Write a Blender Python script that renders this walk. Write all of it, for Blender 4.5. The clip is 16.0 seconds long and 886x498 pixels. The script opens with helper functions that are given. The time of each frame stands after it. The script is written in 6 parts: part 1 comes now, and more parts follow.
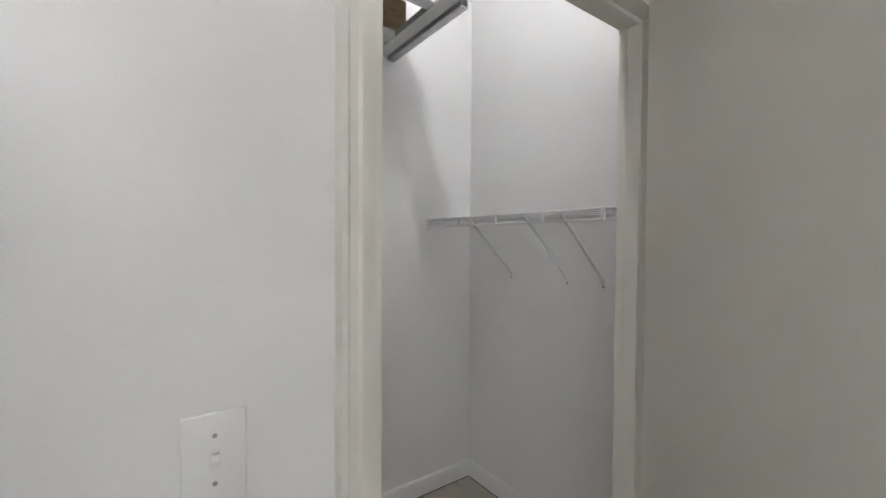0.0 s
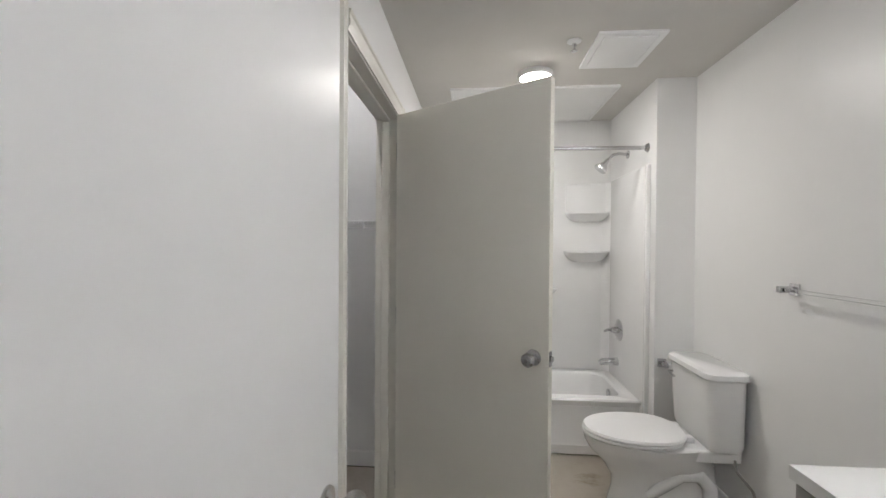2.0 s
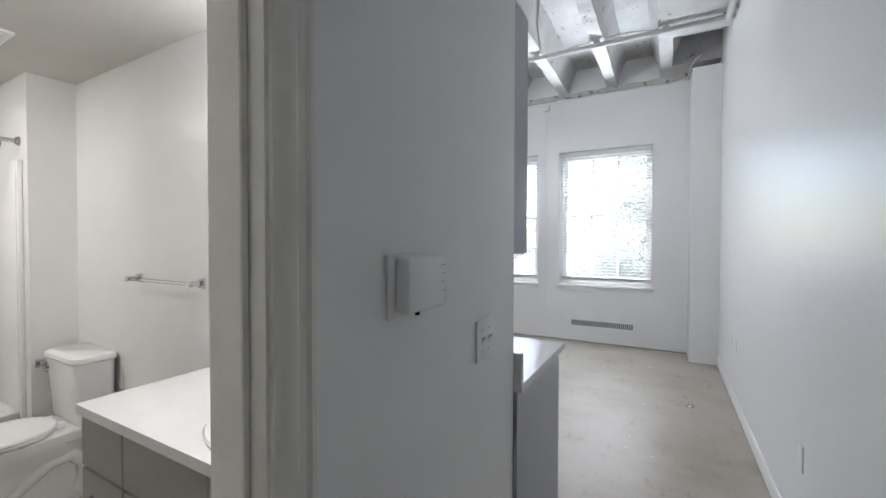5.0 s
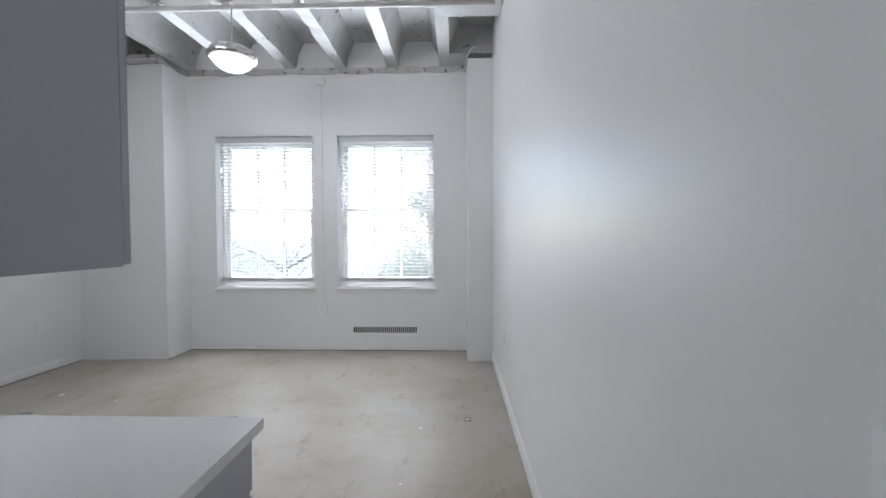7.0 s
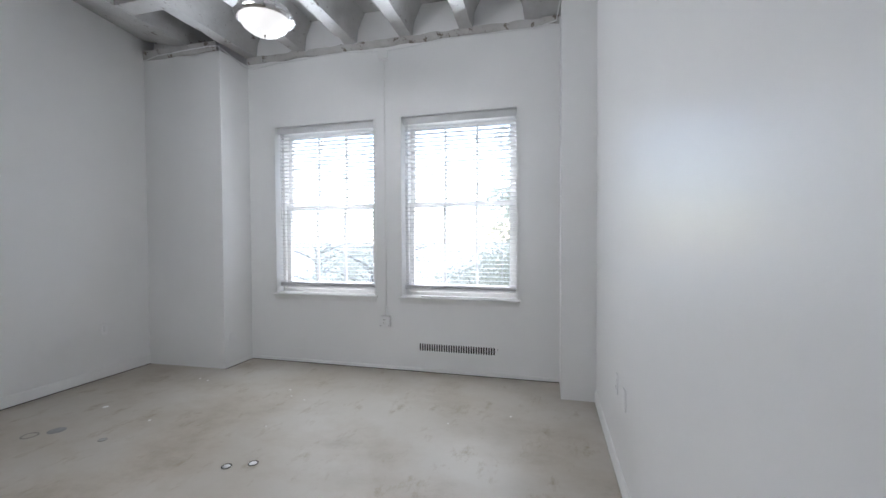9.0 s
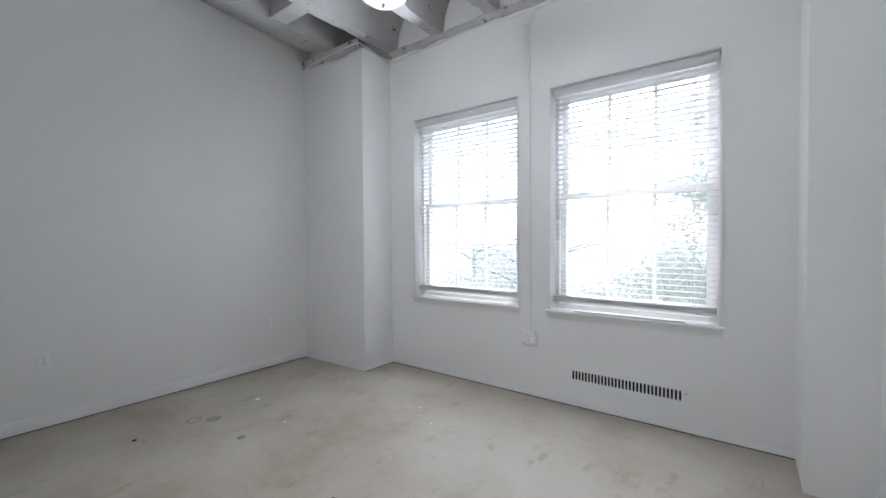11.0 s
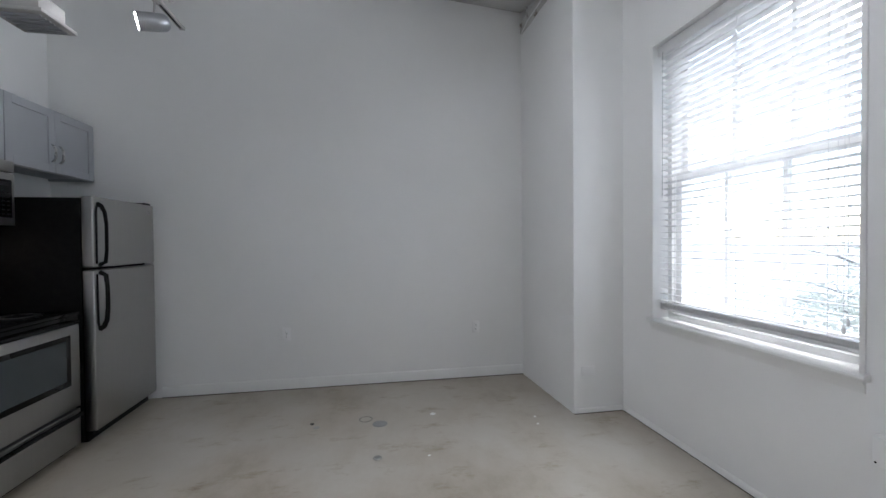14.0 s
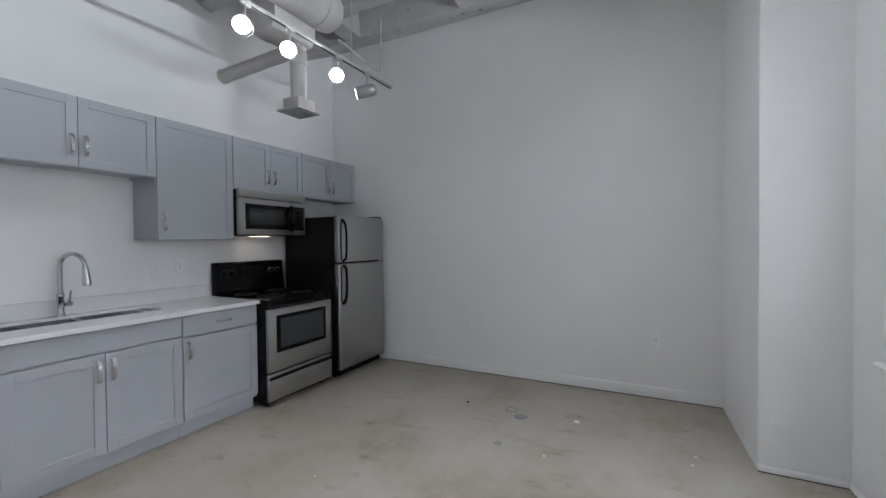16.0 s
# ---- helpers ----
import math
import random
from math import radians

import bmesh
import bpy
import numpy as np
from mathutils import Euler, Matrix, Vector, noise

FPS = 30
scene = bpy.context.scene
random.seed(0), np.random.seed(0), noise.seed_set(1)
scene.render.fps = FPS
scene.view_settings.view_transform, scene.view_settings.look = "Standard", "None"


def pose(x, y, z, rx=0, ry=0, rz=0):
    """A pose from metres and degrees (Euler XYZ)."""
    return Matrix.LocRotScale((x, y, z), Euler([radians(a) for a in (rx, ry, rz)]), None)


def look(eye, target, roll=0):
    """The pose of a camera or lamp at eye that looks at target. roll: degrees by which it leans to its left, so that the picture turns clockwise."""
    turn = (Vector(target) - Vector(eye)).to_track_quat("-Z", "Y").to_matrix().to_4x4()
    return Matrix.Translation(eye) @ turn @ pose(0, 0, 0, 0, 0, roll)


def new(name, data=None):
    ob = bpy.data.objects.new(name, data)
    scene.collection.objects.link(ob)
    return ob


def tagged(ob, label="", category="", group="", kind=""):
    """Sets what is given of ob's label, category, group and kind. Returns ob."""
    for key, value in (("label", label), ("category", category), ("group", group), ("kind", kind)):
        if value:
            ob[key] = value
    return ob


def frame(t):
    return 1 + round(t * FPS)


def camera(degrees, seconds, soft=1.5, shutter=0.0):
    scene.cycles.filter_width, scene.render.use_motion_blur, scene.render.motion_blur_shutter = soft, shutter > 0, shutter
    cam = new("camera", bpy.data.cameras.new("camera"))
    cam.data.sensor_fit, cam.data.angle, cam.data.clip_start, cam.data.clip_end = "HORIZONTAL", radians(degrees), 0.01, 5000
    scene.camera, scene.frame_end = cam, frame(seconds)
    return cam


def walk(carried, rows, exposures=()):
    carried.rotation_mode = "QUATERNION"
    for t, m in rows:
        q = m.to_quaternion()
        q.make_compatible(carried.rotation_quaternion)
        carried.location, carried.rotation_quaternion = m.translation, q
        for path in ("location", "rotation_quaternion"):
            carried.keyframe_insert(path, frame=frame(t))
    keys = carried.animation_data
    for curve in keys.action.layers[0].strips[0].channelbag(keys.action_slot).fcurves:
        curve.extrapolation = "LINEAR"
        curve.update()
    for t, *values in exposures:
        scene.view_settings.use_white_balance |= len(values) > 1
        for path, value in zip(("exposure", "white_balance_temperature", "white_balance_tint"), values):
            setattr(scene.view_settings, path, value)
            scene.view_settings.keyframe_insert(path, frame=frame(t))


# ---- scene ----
# camera and walk
cam = camera(95.3, 16.0)
PATH = [
    (0, (2.377, 1.378, 1.393), (0.759, 2.553, 1.352), 0.3),
    (0.5, (2.375, 1.154, 1.388), (1.028, 2.632, 1.353), 0.1),
    (1, (2.308, 0.913, 1.379), (1.316, 2.65, 1.352), 0.3),
    (1.5, (2.272, 0.675, 1.377), (1.688, 2.588, 1.355), 0.5),
    (2, (2.21, 0.452, 1.384), (2.049, 2.446, 1.361), 0.4),
    (2.5, (2.189, 0.212, 1.395), (2.309, 2.208, 1.365), 0.4),
    (3, (2.18, 0.028, 1.4), (2.545, 1.993, 1.367), 0.2),
    (3.5, (2.115, -0.115, 1.397), (2.789, 1.767, 1.363), 0.2),
    (4, (2.137, -0.224, 1.406), (3.16, 1.494, 1.367), 0.1),
    (4.5, (2.247, -0.284, 1.411), (3.661, 1.13, 1.371), 0.1),
    (5, (2.393, -0.283, 1.41), (4.143, 0.684, 1.372), 0.1),
    (5.2, (2.457, -0.284, 1.409), (4.294, 0.507, 1.368), 0.1),
    (7.4, (3.555, -0.393, 1.412), (5.553, -0.346, 1.356), -0.2),
    (8, (3.904, -0.388, 1.405), (5.898, -0.255, 1.348), -0.2),
    (8.5, (4.118, -0.419, 1.395), (6.095, -0.121, 1.344), -0.2),
    (9, (4.288, -0.416, 1.39), (6.223, 0.086, 1.344), -0.3),
    (11.5, (5.201, -0.183, 1.409), (6.69, 1.152, 1.363), -0.4),
    (12, (5.454, -0.094, 1.416), (6.818, 1.368, 1.371), -0.4),
    (12.5, (5.752, -0.036, 1.413), (6.948, 1.566, 1.365), -0.4),
    (13, (5.983, 0.049, 1.382), (6.974, 1.786, 1.342), -0.4),
    (13.5, (6.183, 0.103, 1.382), (6.892, 1.973, 1.336), -0.5),
    (14, (6.383, 0.078, 1.337), (6.725, 2.048, 1.305), -0.5),
    (14.5, (6.609, 0.044, 1.387), (6.611, 2.044, 1.348), -0.5),
    (15, (6.858, 0.04, 1.386), (6.531, 2.012, 1.351), -0.6),
    (15.5, (7.105, 0.001, 1.365), (6.476, 1.9, 1.336), -0.7),
    (16, (7.315, -0.023, 1.389), (6.411, 1.761, 1.354), -0.5),
]
EXPOSURE, KELVIN, TINT = 3.6, 6200, 12.0
walk(cam, [(t, look(eye, target, roll)) for t, eye, target, roll in PATH],
     exposures=[(t, EXPOSURE + more, KELVIN, TINT) for t, more in ((0.0, 0.12), (3.0, 0.12), (4.5, 0.22), (5.2, 0.28), (7.3, 0.1), (9.0, 0.04), (12.0, 0.12), (13.5, 0.08), (14.5, 0.03), (16.0, 0.09))])

# world: bright overcast sky and a wide, soft sun beyond the windows
world = bpy.data.worlds.new("sky")
scene.world = world
world.use_nodes = True
wn = world.node_tree
wn.nodes.clear()
w_out = wn.nodes.new("ShaderNodeOutputWorld")
w_bg = wn.nodes.new("ShaderNodeBackground")
w_sky = wn.nodes.new("ShaderNodeTexSky")
w_sky.sky_type, w_sky.sun_disc = "NISHITA", False
w_sky.sun_elevation, w_sky.sun_rotation = radians(48), radians(75)
w_sky.air_density, w_sky.dust_density, w_sky.ozone_density = 1.0, 0.6, 1.0
w_bg.inputs["Strength"].default_value = 0.048
wn.links.new(w_sky.outputs["Color"], w_bg.inputs["Color"])
wn.links.new(w_bg.outputs["Background"], w_out.inputs["Surface"])

sun_data = bpy.data.lights.new("sun", "SUN")
sun_data.energy, sun_data.angle, sun_data.color = 0.85, radians(70), (1.0, 0.99, 0.97)
sun = new("sun", sun_data)
sun.matrix_world = look((12, 3.0, 12), (4, 1.0, 2))


# sky light in the window openings: narrow lamps that throw it inward, up and on the floor
for wy in (2.006, 0.479):
    for wz, rise, cone, power in ((2.45, 33, 84, 1.25), (1.43, 90, 180, 0.16), (1.20, -44, 86, 0.21)):
        sky_data = bpy.data.lights.new("window_sky", "AREA")
        sky_data.shape, sky_data.size, sky_data.size_y = "RECTANGLE", 1.15, 0.06
        sky_data.energy, sky_data.color, sky_data.spread = power, (0.88, 0.95, 1.0), radians(cone)
        sky_lamp = new("window_sky", sky_data)
        sky_lamp.matrix_world = look((8.345, wy, wz), (8.345 - math.cos(radians(rise)), wy, wz + math.sin(radians(rise))))

# lamps of the place: (the shades and bulbs that glow are built with their fittings)
GLOW_VANITY, GLOW_DISC, GLOW_DOME, GLOW_SPOT, GLOW_CLOSET, GLOW_DIM, GLOW_COOK = 1.75, 9.3, 0.045, 30.0, 31.0, 4.5, 0.32



# ---- materials ----
def mat_new(name, base, rough=0.6, metal=0.0, spec=0.5):
    m = bpy.data.materials.new(name)
    m.use_nodes = True
    b = m.node_tree.nodes["Principled BSDF"]
    b.inputs["Base Color"].default_value = (*base, 1)
    b.inputs["Roughness"].default_value = rough
    b.inputs["Metallic"].default_value = metal
    b.inputs["Specular IOR Level"].default_value = spec
    return m, m.node_tree, b


def noise_node(nt, scale, detail=4.0, rough=0.55, stretch=None):
    tc = nt.nodes.new("ShaderNodeTexCoord")
    n = nt.nodes.new("ShaderNodeTexNoise")
    n.inputs["Scale"].default_value = scale
    n.inputs["Detail"].default_value = detail
    n.inputs["Roughness"].default_value = rough
    if stretch:
        mp = nt.nodes.new("ShaderNodeMapping")
        mp.inputs["Scale"].default_value = stretch
        nt.links.new(tc.outputs["Object"], mp.inputs["Vector"])
        nt.links.new(mp.outputs["Vector"], n.inputs["Vector"])
    else:
        nt.links.new(tc.outputs["Object"], n.inputs["Vector"])
    return n


def ramp(nt, src, stops):
    r = nt.nodes.new("ShaderNodeValToRGB")
    els = r.color_ramp.elements
    while len(els) < len(stops):
        els.new(0.5)
    for e, (pos, col) in zip(els, stops):
        e.position, e.color = pos, (*col, 1)
    nt.links.new(src, r.inputs["Fac"])
    return r


def bump(nt, b, src, strength, dist=0.002):
    n = nt.nodes.new("ShaderNodeBump")
    n.inputs["Strength"].default_value, n.inputs["Distance"].default_value = strength, dist
    nt.links.new(src, n.inputs["Height"])
    nt.links.new(n.outputs["Normal"], b.inputs["Normal"])


def mixed(name, a, c, scale, rough=(0.5, 0.6), metal=0.0, bumps=(60.0, 0.15, 0.001), spread=(0.35, 0.65), stretch=None, spec=0.5):
    """Two shades mixed by a broad noise, with a fine relief."""
    m, nt, b = mat_new(name, a, rough[0], metal, spec)
    n = noise_node(nt, scale, 5.0, 0.6, stretch)
    r = ramp(nt, n.outputs["Fac"], [(spread[0], a), (spread[1], c)])
    nt.links.new(r.outputs["Color"], b.inputs["Base Color"])
    mr = nt.nodes.new("ShaderNodeMapRange")
    mr.inputs["From Min"].default_value, mr.inputs["From Max"].default_value = 0.3, 0.7
    mr.inputs["To Min"].default_value, mr.inputs["To Max"].default_value = rough
    nt.links.new(n.outputs["Fac"], mr.inputs["Value"])
    nt.links.new(mr.outputs["Result"], b.inputs["Roughness"])
    if bumps:
        f = noise_node(nt, bumps[0], 6.0, 0.6, stretch)
        bump(nt, b, f.outputs["Fac"], bumps[1], bumps[2])
    return m


M_WALL = mixed("wall_paint", (0.845, 0.845, 0.84), (0.87, 0.87, 0.865), 1.2, (0.335, 0.385), bumps=(220.0, 0.10, 0.0005))
M_TRIM = mixed("trim_paint", (0.82, 0.82, 0.81), (0.85, 0.85, 0.84), 3.0, (0.34, 0.42), bumps=None)
M_CREAM = mixed("cream_trim_paint", (0.80, 0.782, 0.72), (0.83, 0.812, 0.75), 3.0, (0.32, 0.40), bumps=None)
M_DOOR = mixed("beige_door_paint", (0.80, 0.777, 0.705), (0.825, 0.802, 0.73), 2.0, (0.34, 0.42), bumps=(90.0, 0.06, 0.0006))
# bathroom leaf: same paint, the vanity light's cooler look put into its colour
M_DOOR_LIT = mixed("vanity_lit_door_paint", (0.76, 0.755, 0.75), (0.785, 0.78, 0.775), 2.0, (0.34, 0.42), bumps=(90.0, 0.06, 0.0006))
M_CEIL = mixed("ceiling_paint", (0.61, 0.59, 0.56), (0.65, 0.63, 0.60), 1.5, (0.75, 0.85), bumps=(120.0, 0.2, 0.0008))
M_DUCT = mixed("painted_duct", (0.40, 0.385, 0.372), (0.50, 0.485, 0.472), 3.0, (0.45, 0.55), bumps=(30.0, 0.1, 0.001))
M_PORC = mixed("white_porcelain", (0.80, 0.80, 0.80), (0.83, 0.83, 0.82), 2.0, (0.08, 0.14), bumps=None)
M_ACRYL = mixed("white_acrylic", (0.86, 0.86, 0.86), (0.89, 0.89, 0.89), 2.0, (0.16, 0.24), bumps=None)
M_PLASTIC = mixed("white_plastic", (0.87, 0.87, 0.87), (0.89, 0.89, 0.89), 6.0, (0.35, 0.42), bumps=None)
M_BLIND = mixed("white_vinyl_slat", (0.68, 0.68, 0.685), (0.72, 0.72, 0.725), 4.0, (0.38, 0.46), bumps=None)
M_CHROME = mixed("chrome", (0.55, 0.55, 0.56), (0.60, 0.60, 0.61), 8.0, (0.06, 0.12), 1.0, bumps=None)
M_NICKEL = mixed("brushed_nickel", (0.50, 0.495, 0.49), (0.58, 0.575, 0.57), 12.0, (0.22, 0.30), 1.0, bumps=(200.0, 0.05, 0.0003))
M_STEEL = mixed("brushed_stainless_steel", (0.385, 0.38, 0.37), (0.405, 0.40, 0.39), 2.0, (0.31, 0.35), 1.0, bumps=(5.0, 0.03, 0.0004), stretch=(60, 60, 2))
M_SINK = mixed("sink_steel", (0.62, 0.62, 0.63), (0.70, 0.70, 0.71), 6.0, (0.16, 0.22), 1.0, bumps=None)
M_BLACK = mixed("black_enamel", (0.005, 0.005, 0.005), (0.008, 0.008, 0.008), 6.0, (0.07, 0.12), bumps=None, spec=0.16)
M_BLACKTEX = mixed("black_textured_plastic", (0.006, 0.006, 0.006), (0.010, 0.010, 0.010), 20.0, (0.34, 0.44), bumps=(300.0, 0.2, 0.0006), spec=0.10)
M_IRON = mixed("burner_coil", (0.006, 0.006, 0.006), (0.016, 0.016, 0.016), 30.0, (0.35, 0.5), bumps=None, spec=0.2)
M_CAB = mixed("grey_cabinet_paint", (0.405, 0.420, 0.452), (0.422, 0.437, 0.469), 2.5, (0.36, 0.46), bumps=(70.0, 0.06, 0.0005))
M_VAN = mixed("warm_grey_vanity_paint", (0.315, 0.308, 0.288), (0.34, 0.333, 0.313), 2.5, (0.38, 0.48), bumps=(70.0, 0.06, 0.0005))
M_QUARTZ = mixed("white_speckled_quartz", (0.76, 0.755, 0.755), (0.80, 0.797, 0.797), 160.0, (0.16, 0.20), bumps=None, spread=(0.40, 0.60))
M_CULT = mixed("white_cultured_marble", (0.80, 0.80, 0.79), (0.84, 0.84, 0.83), 5.0, (0.14, 0.22), bumps=None)
M_WOOD = mixed("rough_joist_wood", (0.20, 0.13, 0.075), (0.32, 0.23, 0.14), 6.0, (0.7, 0.85), bumps=(30.0, 0.4, 0.003), stretch=(1, 1, 9))
M_GALV = mixed("galvanised_steel", (0.45, 0.46, 0.48), (0.60, 0.61, 0.63), 14.0, (0.30, 0.45), 1.0, bumps=None)
M_WIRE = mixed("white_vinyl_wire", (0.76, 0.76, 0.76), (0.80, 0.80, 0.80), 9.0, (0.35, 0.45), bumps=None)
M_RING = mixed("old_sealant_ring", (0.24, 0.23, 0.21), (0.33, 0.32, 0.29), 30.0, (0.6, 0.75), bumps=None)
M_DARK = mixed("dark_gap", (0.012, 0.012, 0.012), (0.02, 0.02, 0.02), 8.0, (0.8, 0.9), bumps=None)
M_GREY_METAL = mixed("silver_lamp_paint", (0.42, 0.43, 0.45), (0.48, 0.49, 0.51), 10.0, (0.32, 0.40), 0.6, bumps=None)


def mat_concrete():
    m, nt, b = mat_new("worn_concrete_floor", (0.4, 0.38, 0.34), 0.5)
    big = noise_node(nt, 0.9, 6.0, 0.62)
    mid = noise_node(nt, 3.6, 8.0, 0.70, (0.8, 1.6, 1.0))
    fine = noise_node(nt, 75.0, 5.0, 0.6)
    base = ramp(nt, big.outputs["Fac"], [(0.30, (0.42, 0.378, 0.318)), (0.5, (0.475, 0.437, 0.382)), (0.68, (0.52, 0.488, 0.44))])
    broad = noise_node(nt, 1.7, 7.0, 0.66, (1.0, 0.7, 1.0))
    stain = ramp(nt, broad.outputs["Fac"], [(0.33, (0.60, 0.52, 0.42)), (0.44, (0.86, 0.82, 0.76)), (0.56, (1, 1, 1))])
    spots = ramp(nt, mid.outputs["Fac"], [(0.30, (0.55, 0.49, 0.40)), (0.36, (0.82, 0.78, 0.71)), (0.44, (1, 1, 1))])
    mul = nt.nodes.new("ShaderNodeMixRGB")
    mul.blend_type = "MULTIPLY"
    mul.inputs["Fac"].default_value = 0.56
    mul2 = nt.nodes.new("ShaderNodeMixRGB")
    mul2.blend_type = "MULTIPLY"
    mul2.inputs["Fac"].default_value = 0.85
    nt.links.new(base.outputs["Color"], mul.inputs["Color1"])
    nt.links.new(stain.outputs["Color"], mul.inputs["Color2"])
    nt.links.new(mul.outputs["Color"], mul2.inputs["Color1"])
    nt.links.new(spots.outputs["Color"], mul2.inputs["Color2"])
    nt.links.new(mul2.outputs["Color"], b.inputs["Base Color"])
    mr = nt.nodes.new("ShaderNodeMapRange")
    mr.inputs["From Min"].default_value, mr.inputs["From Max"].default_value = 0.3, 0.7
    mr.inputs["To Min"].default_value, mr.inputs["To Max"].default_value = 0.30, 0.55
    nt.links.new(big.outputs["Fac"], mr.inputs["Value"])
    nt.links.new(mr.outputs["Result"], b.inputs["Roughness"])
    add = nt.nodes.new("ShaderNodeMath")
    nt.links.new(mid.outputs["Fac"], add.inputs[0])
    nt.links.new(fine.outputs["Fac"], add.inputs[1])
    bump(nt, b, add.outputs["Value"], 0.12, 0.002)
    return m


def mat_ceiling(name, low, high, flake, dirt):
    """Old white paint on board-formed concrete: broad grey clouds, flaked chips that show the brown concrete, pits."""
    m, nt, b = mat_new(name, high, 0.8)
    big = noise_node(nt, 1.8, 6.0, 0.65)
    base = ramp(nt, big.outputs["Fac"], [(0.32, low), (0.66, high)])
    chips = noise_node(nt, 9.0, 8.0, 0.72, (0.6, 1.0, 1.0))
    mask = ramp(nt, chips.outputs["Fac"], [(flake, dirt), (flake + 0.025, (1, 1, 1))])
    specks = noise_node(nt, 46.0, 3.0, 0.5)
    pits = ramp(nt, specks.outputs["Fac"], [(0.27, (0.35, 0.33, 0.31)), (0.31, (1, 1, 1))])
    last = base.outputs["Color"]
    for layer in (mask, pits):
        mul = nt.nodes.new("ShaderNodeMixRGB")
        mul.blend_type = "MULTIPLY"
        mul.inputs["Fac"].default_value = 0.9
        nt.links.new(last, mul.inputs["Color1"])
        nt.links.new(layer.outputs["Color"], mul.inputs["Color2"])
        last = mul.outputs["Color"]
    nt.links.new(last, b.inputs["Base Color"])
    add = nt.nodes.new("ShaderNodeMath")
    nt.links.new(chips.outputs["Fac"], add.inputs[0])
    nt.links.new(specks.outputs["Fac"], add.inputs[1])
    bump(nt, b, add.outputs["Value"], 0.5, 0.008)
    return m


def mat_glow(name, color, strength):
    m = bpy.data.materials.new(name)
    m.use_nodes = True
    b = m.node_tree.nodes["Principled BSDF"]
    b.inputs["Base Color"].default_value = (0.85, 0.85, 0.83, 1)
    b.inputs["Roughness"].default_value = 0.3
    b.inputs["Emission Color"].default_value = (*color, 1)
    b.inputs["Emission Strength"].default_value = strength
    return m


def mat_glass(name, tint, rough=0.0):
    m = bpy.data.materials.new(name)
    m.use_nodes = True
    b = m.node_tree.nodes["Principled BSDF"]
    b.inputs["Base Color"].default_value = (*tint, 1)
    b.inputs["Roughness"].default_value = rough
    b.inputs["Transmission Weight"].default_value = 1.0
    b.inputs["IOR"].default_value = 1.45
    return m


M_FLOOR = mat_concrete()
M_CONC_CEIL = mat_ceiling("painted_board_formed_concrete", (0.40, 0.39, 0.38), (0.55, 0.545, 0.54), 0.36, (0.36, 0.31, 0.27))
M_LIP = mat_ceiling("dirty_mortar", (0.40, 0.38, 0.36), (0.60, 0.59, 0.575), 0.41, (0.30, 0.24, 0.19))
M_GLASS = mat_glass("window_glass", (0.97, 0.98, 0.98))
M_ACRYLIC_CLEAR = mat_glass("clear_acrylic", (0.93, 0.93, 0.93), 0.05)
M_MIRROR, _, _ = mat_new("mirror_silver", (0.88, 0.89, 0.88), 0.01, 1.0)
M_BULB = mat_glow("frosted_shade_glow", (1.0, 0.975, 0.955), GLOW_VANITY)
M_DISC = mat_glow("disc_light_glow", (1.0, 0.945, 0.85), GLOW_DISC)
M_DOME = mat_glow("alabaster_dome_glow", (1.0, 0.95, 0.88), GLOW_DOME)
M_SPOT = mat_glow("spot_lamp_glow", (0.97, 0.98, 1.0), GLOW_SPOT)
M_SPOTDIM = mat_glow("dim_spot_lamp_glow", (0.97, 0.98, 1.0), GLOW_DIM)
M_COOKLAMP = mat_glow("cooktop_lamp_glow", (1.0, 0.80, 0.62), GLOW_COOK)
M_CLOSETBULB = mat_glow("closet_lamp_glow", (1.0, 0.97, 0.94), GLOW_CLOSET)
M_OVENGLASS, _, _ = mat_new("tinted_oven_glass", (0.035, 0.042, 0.045), 0.05)
M_MWGLASS, _, _ = mat_new("tinted_microwave_glass", (0.020, 0.022, 0.024), 0.08)


# ---- mesh helpers ----
def box(bm, x0, x1, y0, y1, z0, z1):
    x0, x1 = min(x0, x1), max(x0, x1)
    y0, y1 = min(y0, y1), max(y0, y1)
    z0, z1 = min(z0, z1), max(z0, z1)
    v = [bm.verts.new(p) for p in ((x0, y0, z0), (x1, y0, z0), (x1, y1, z0), (x0, y1, z0), (x0, y0, z1), (x1, y0, z1), (x1, y1, z1), (x0, y1, z1))]
    for f in ((0, 3, 2, 1), (4, 5, 6, 7), (0, 1, 5, 4), (1, 2, 6, 5), (2, 3, 7, 6), (3, 0, 4, 7)):
        bm.faces.new([v[i] for i in f])
    return v


def boxes(*list_of):
    bm = bmesh.new()
    for b in list_of:
        box(bm, *b)
    return bm


def bev(bm, width=0.003, seg=2):
    bmesh.ops.bevel(bm, geom=bm.edges[:], offset=width, segments=seg, affect="EDGES", profile=0.5, clamp_overlap=True)
    return bm


def bbox(*b, w=0.003, seg=2):
    """A box with rounded edges."""
    return bev(boxes(b), w, seg)


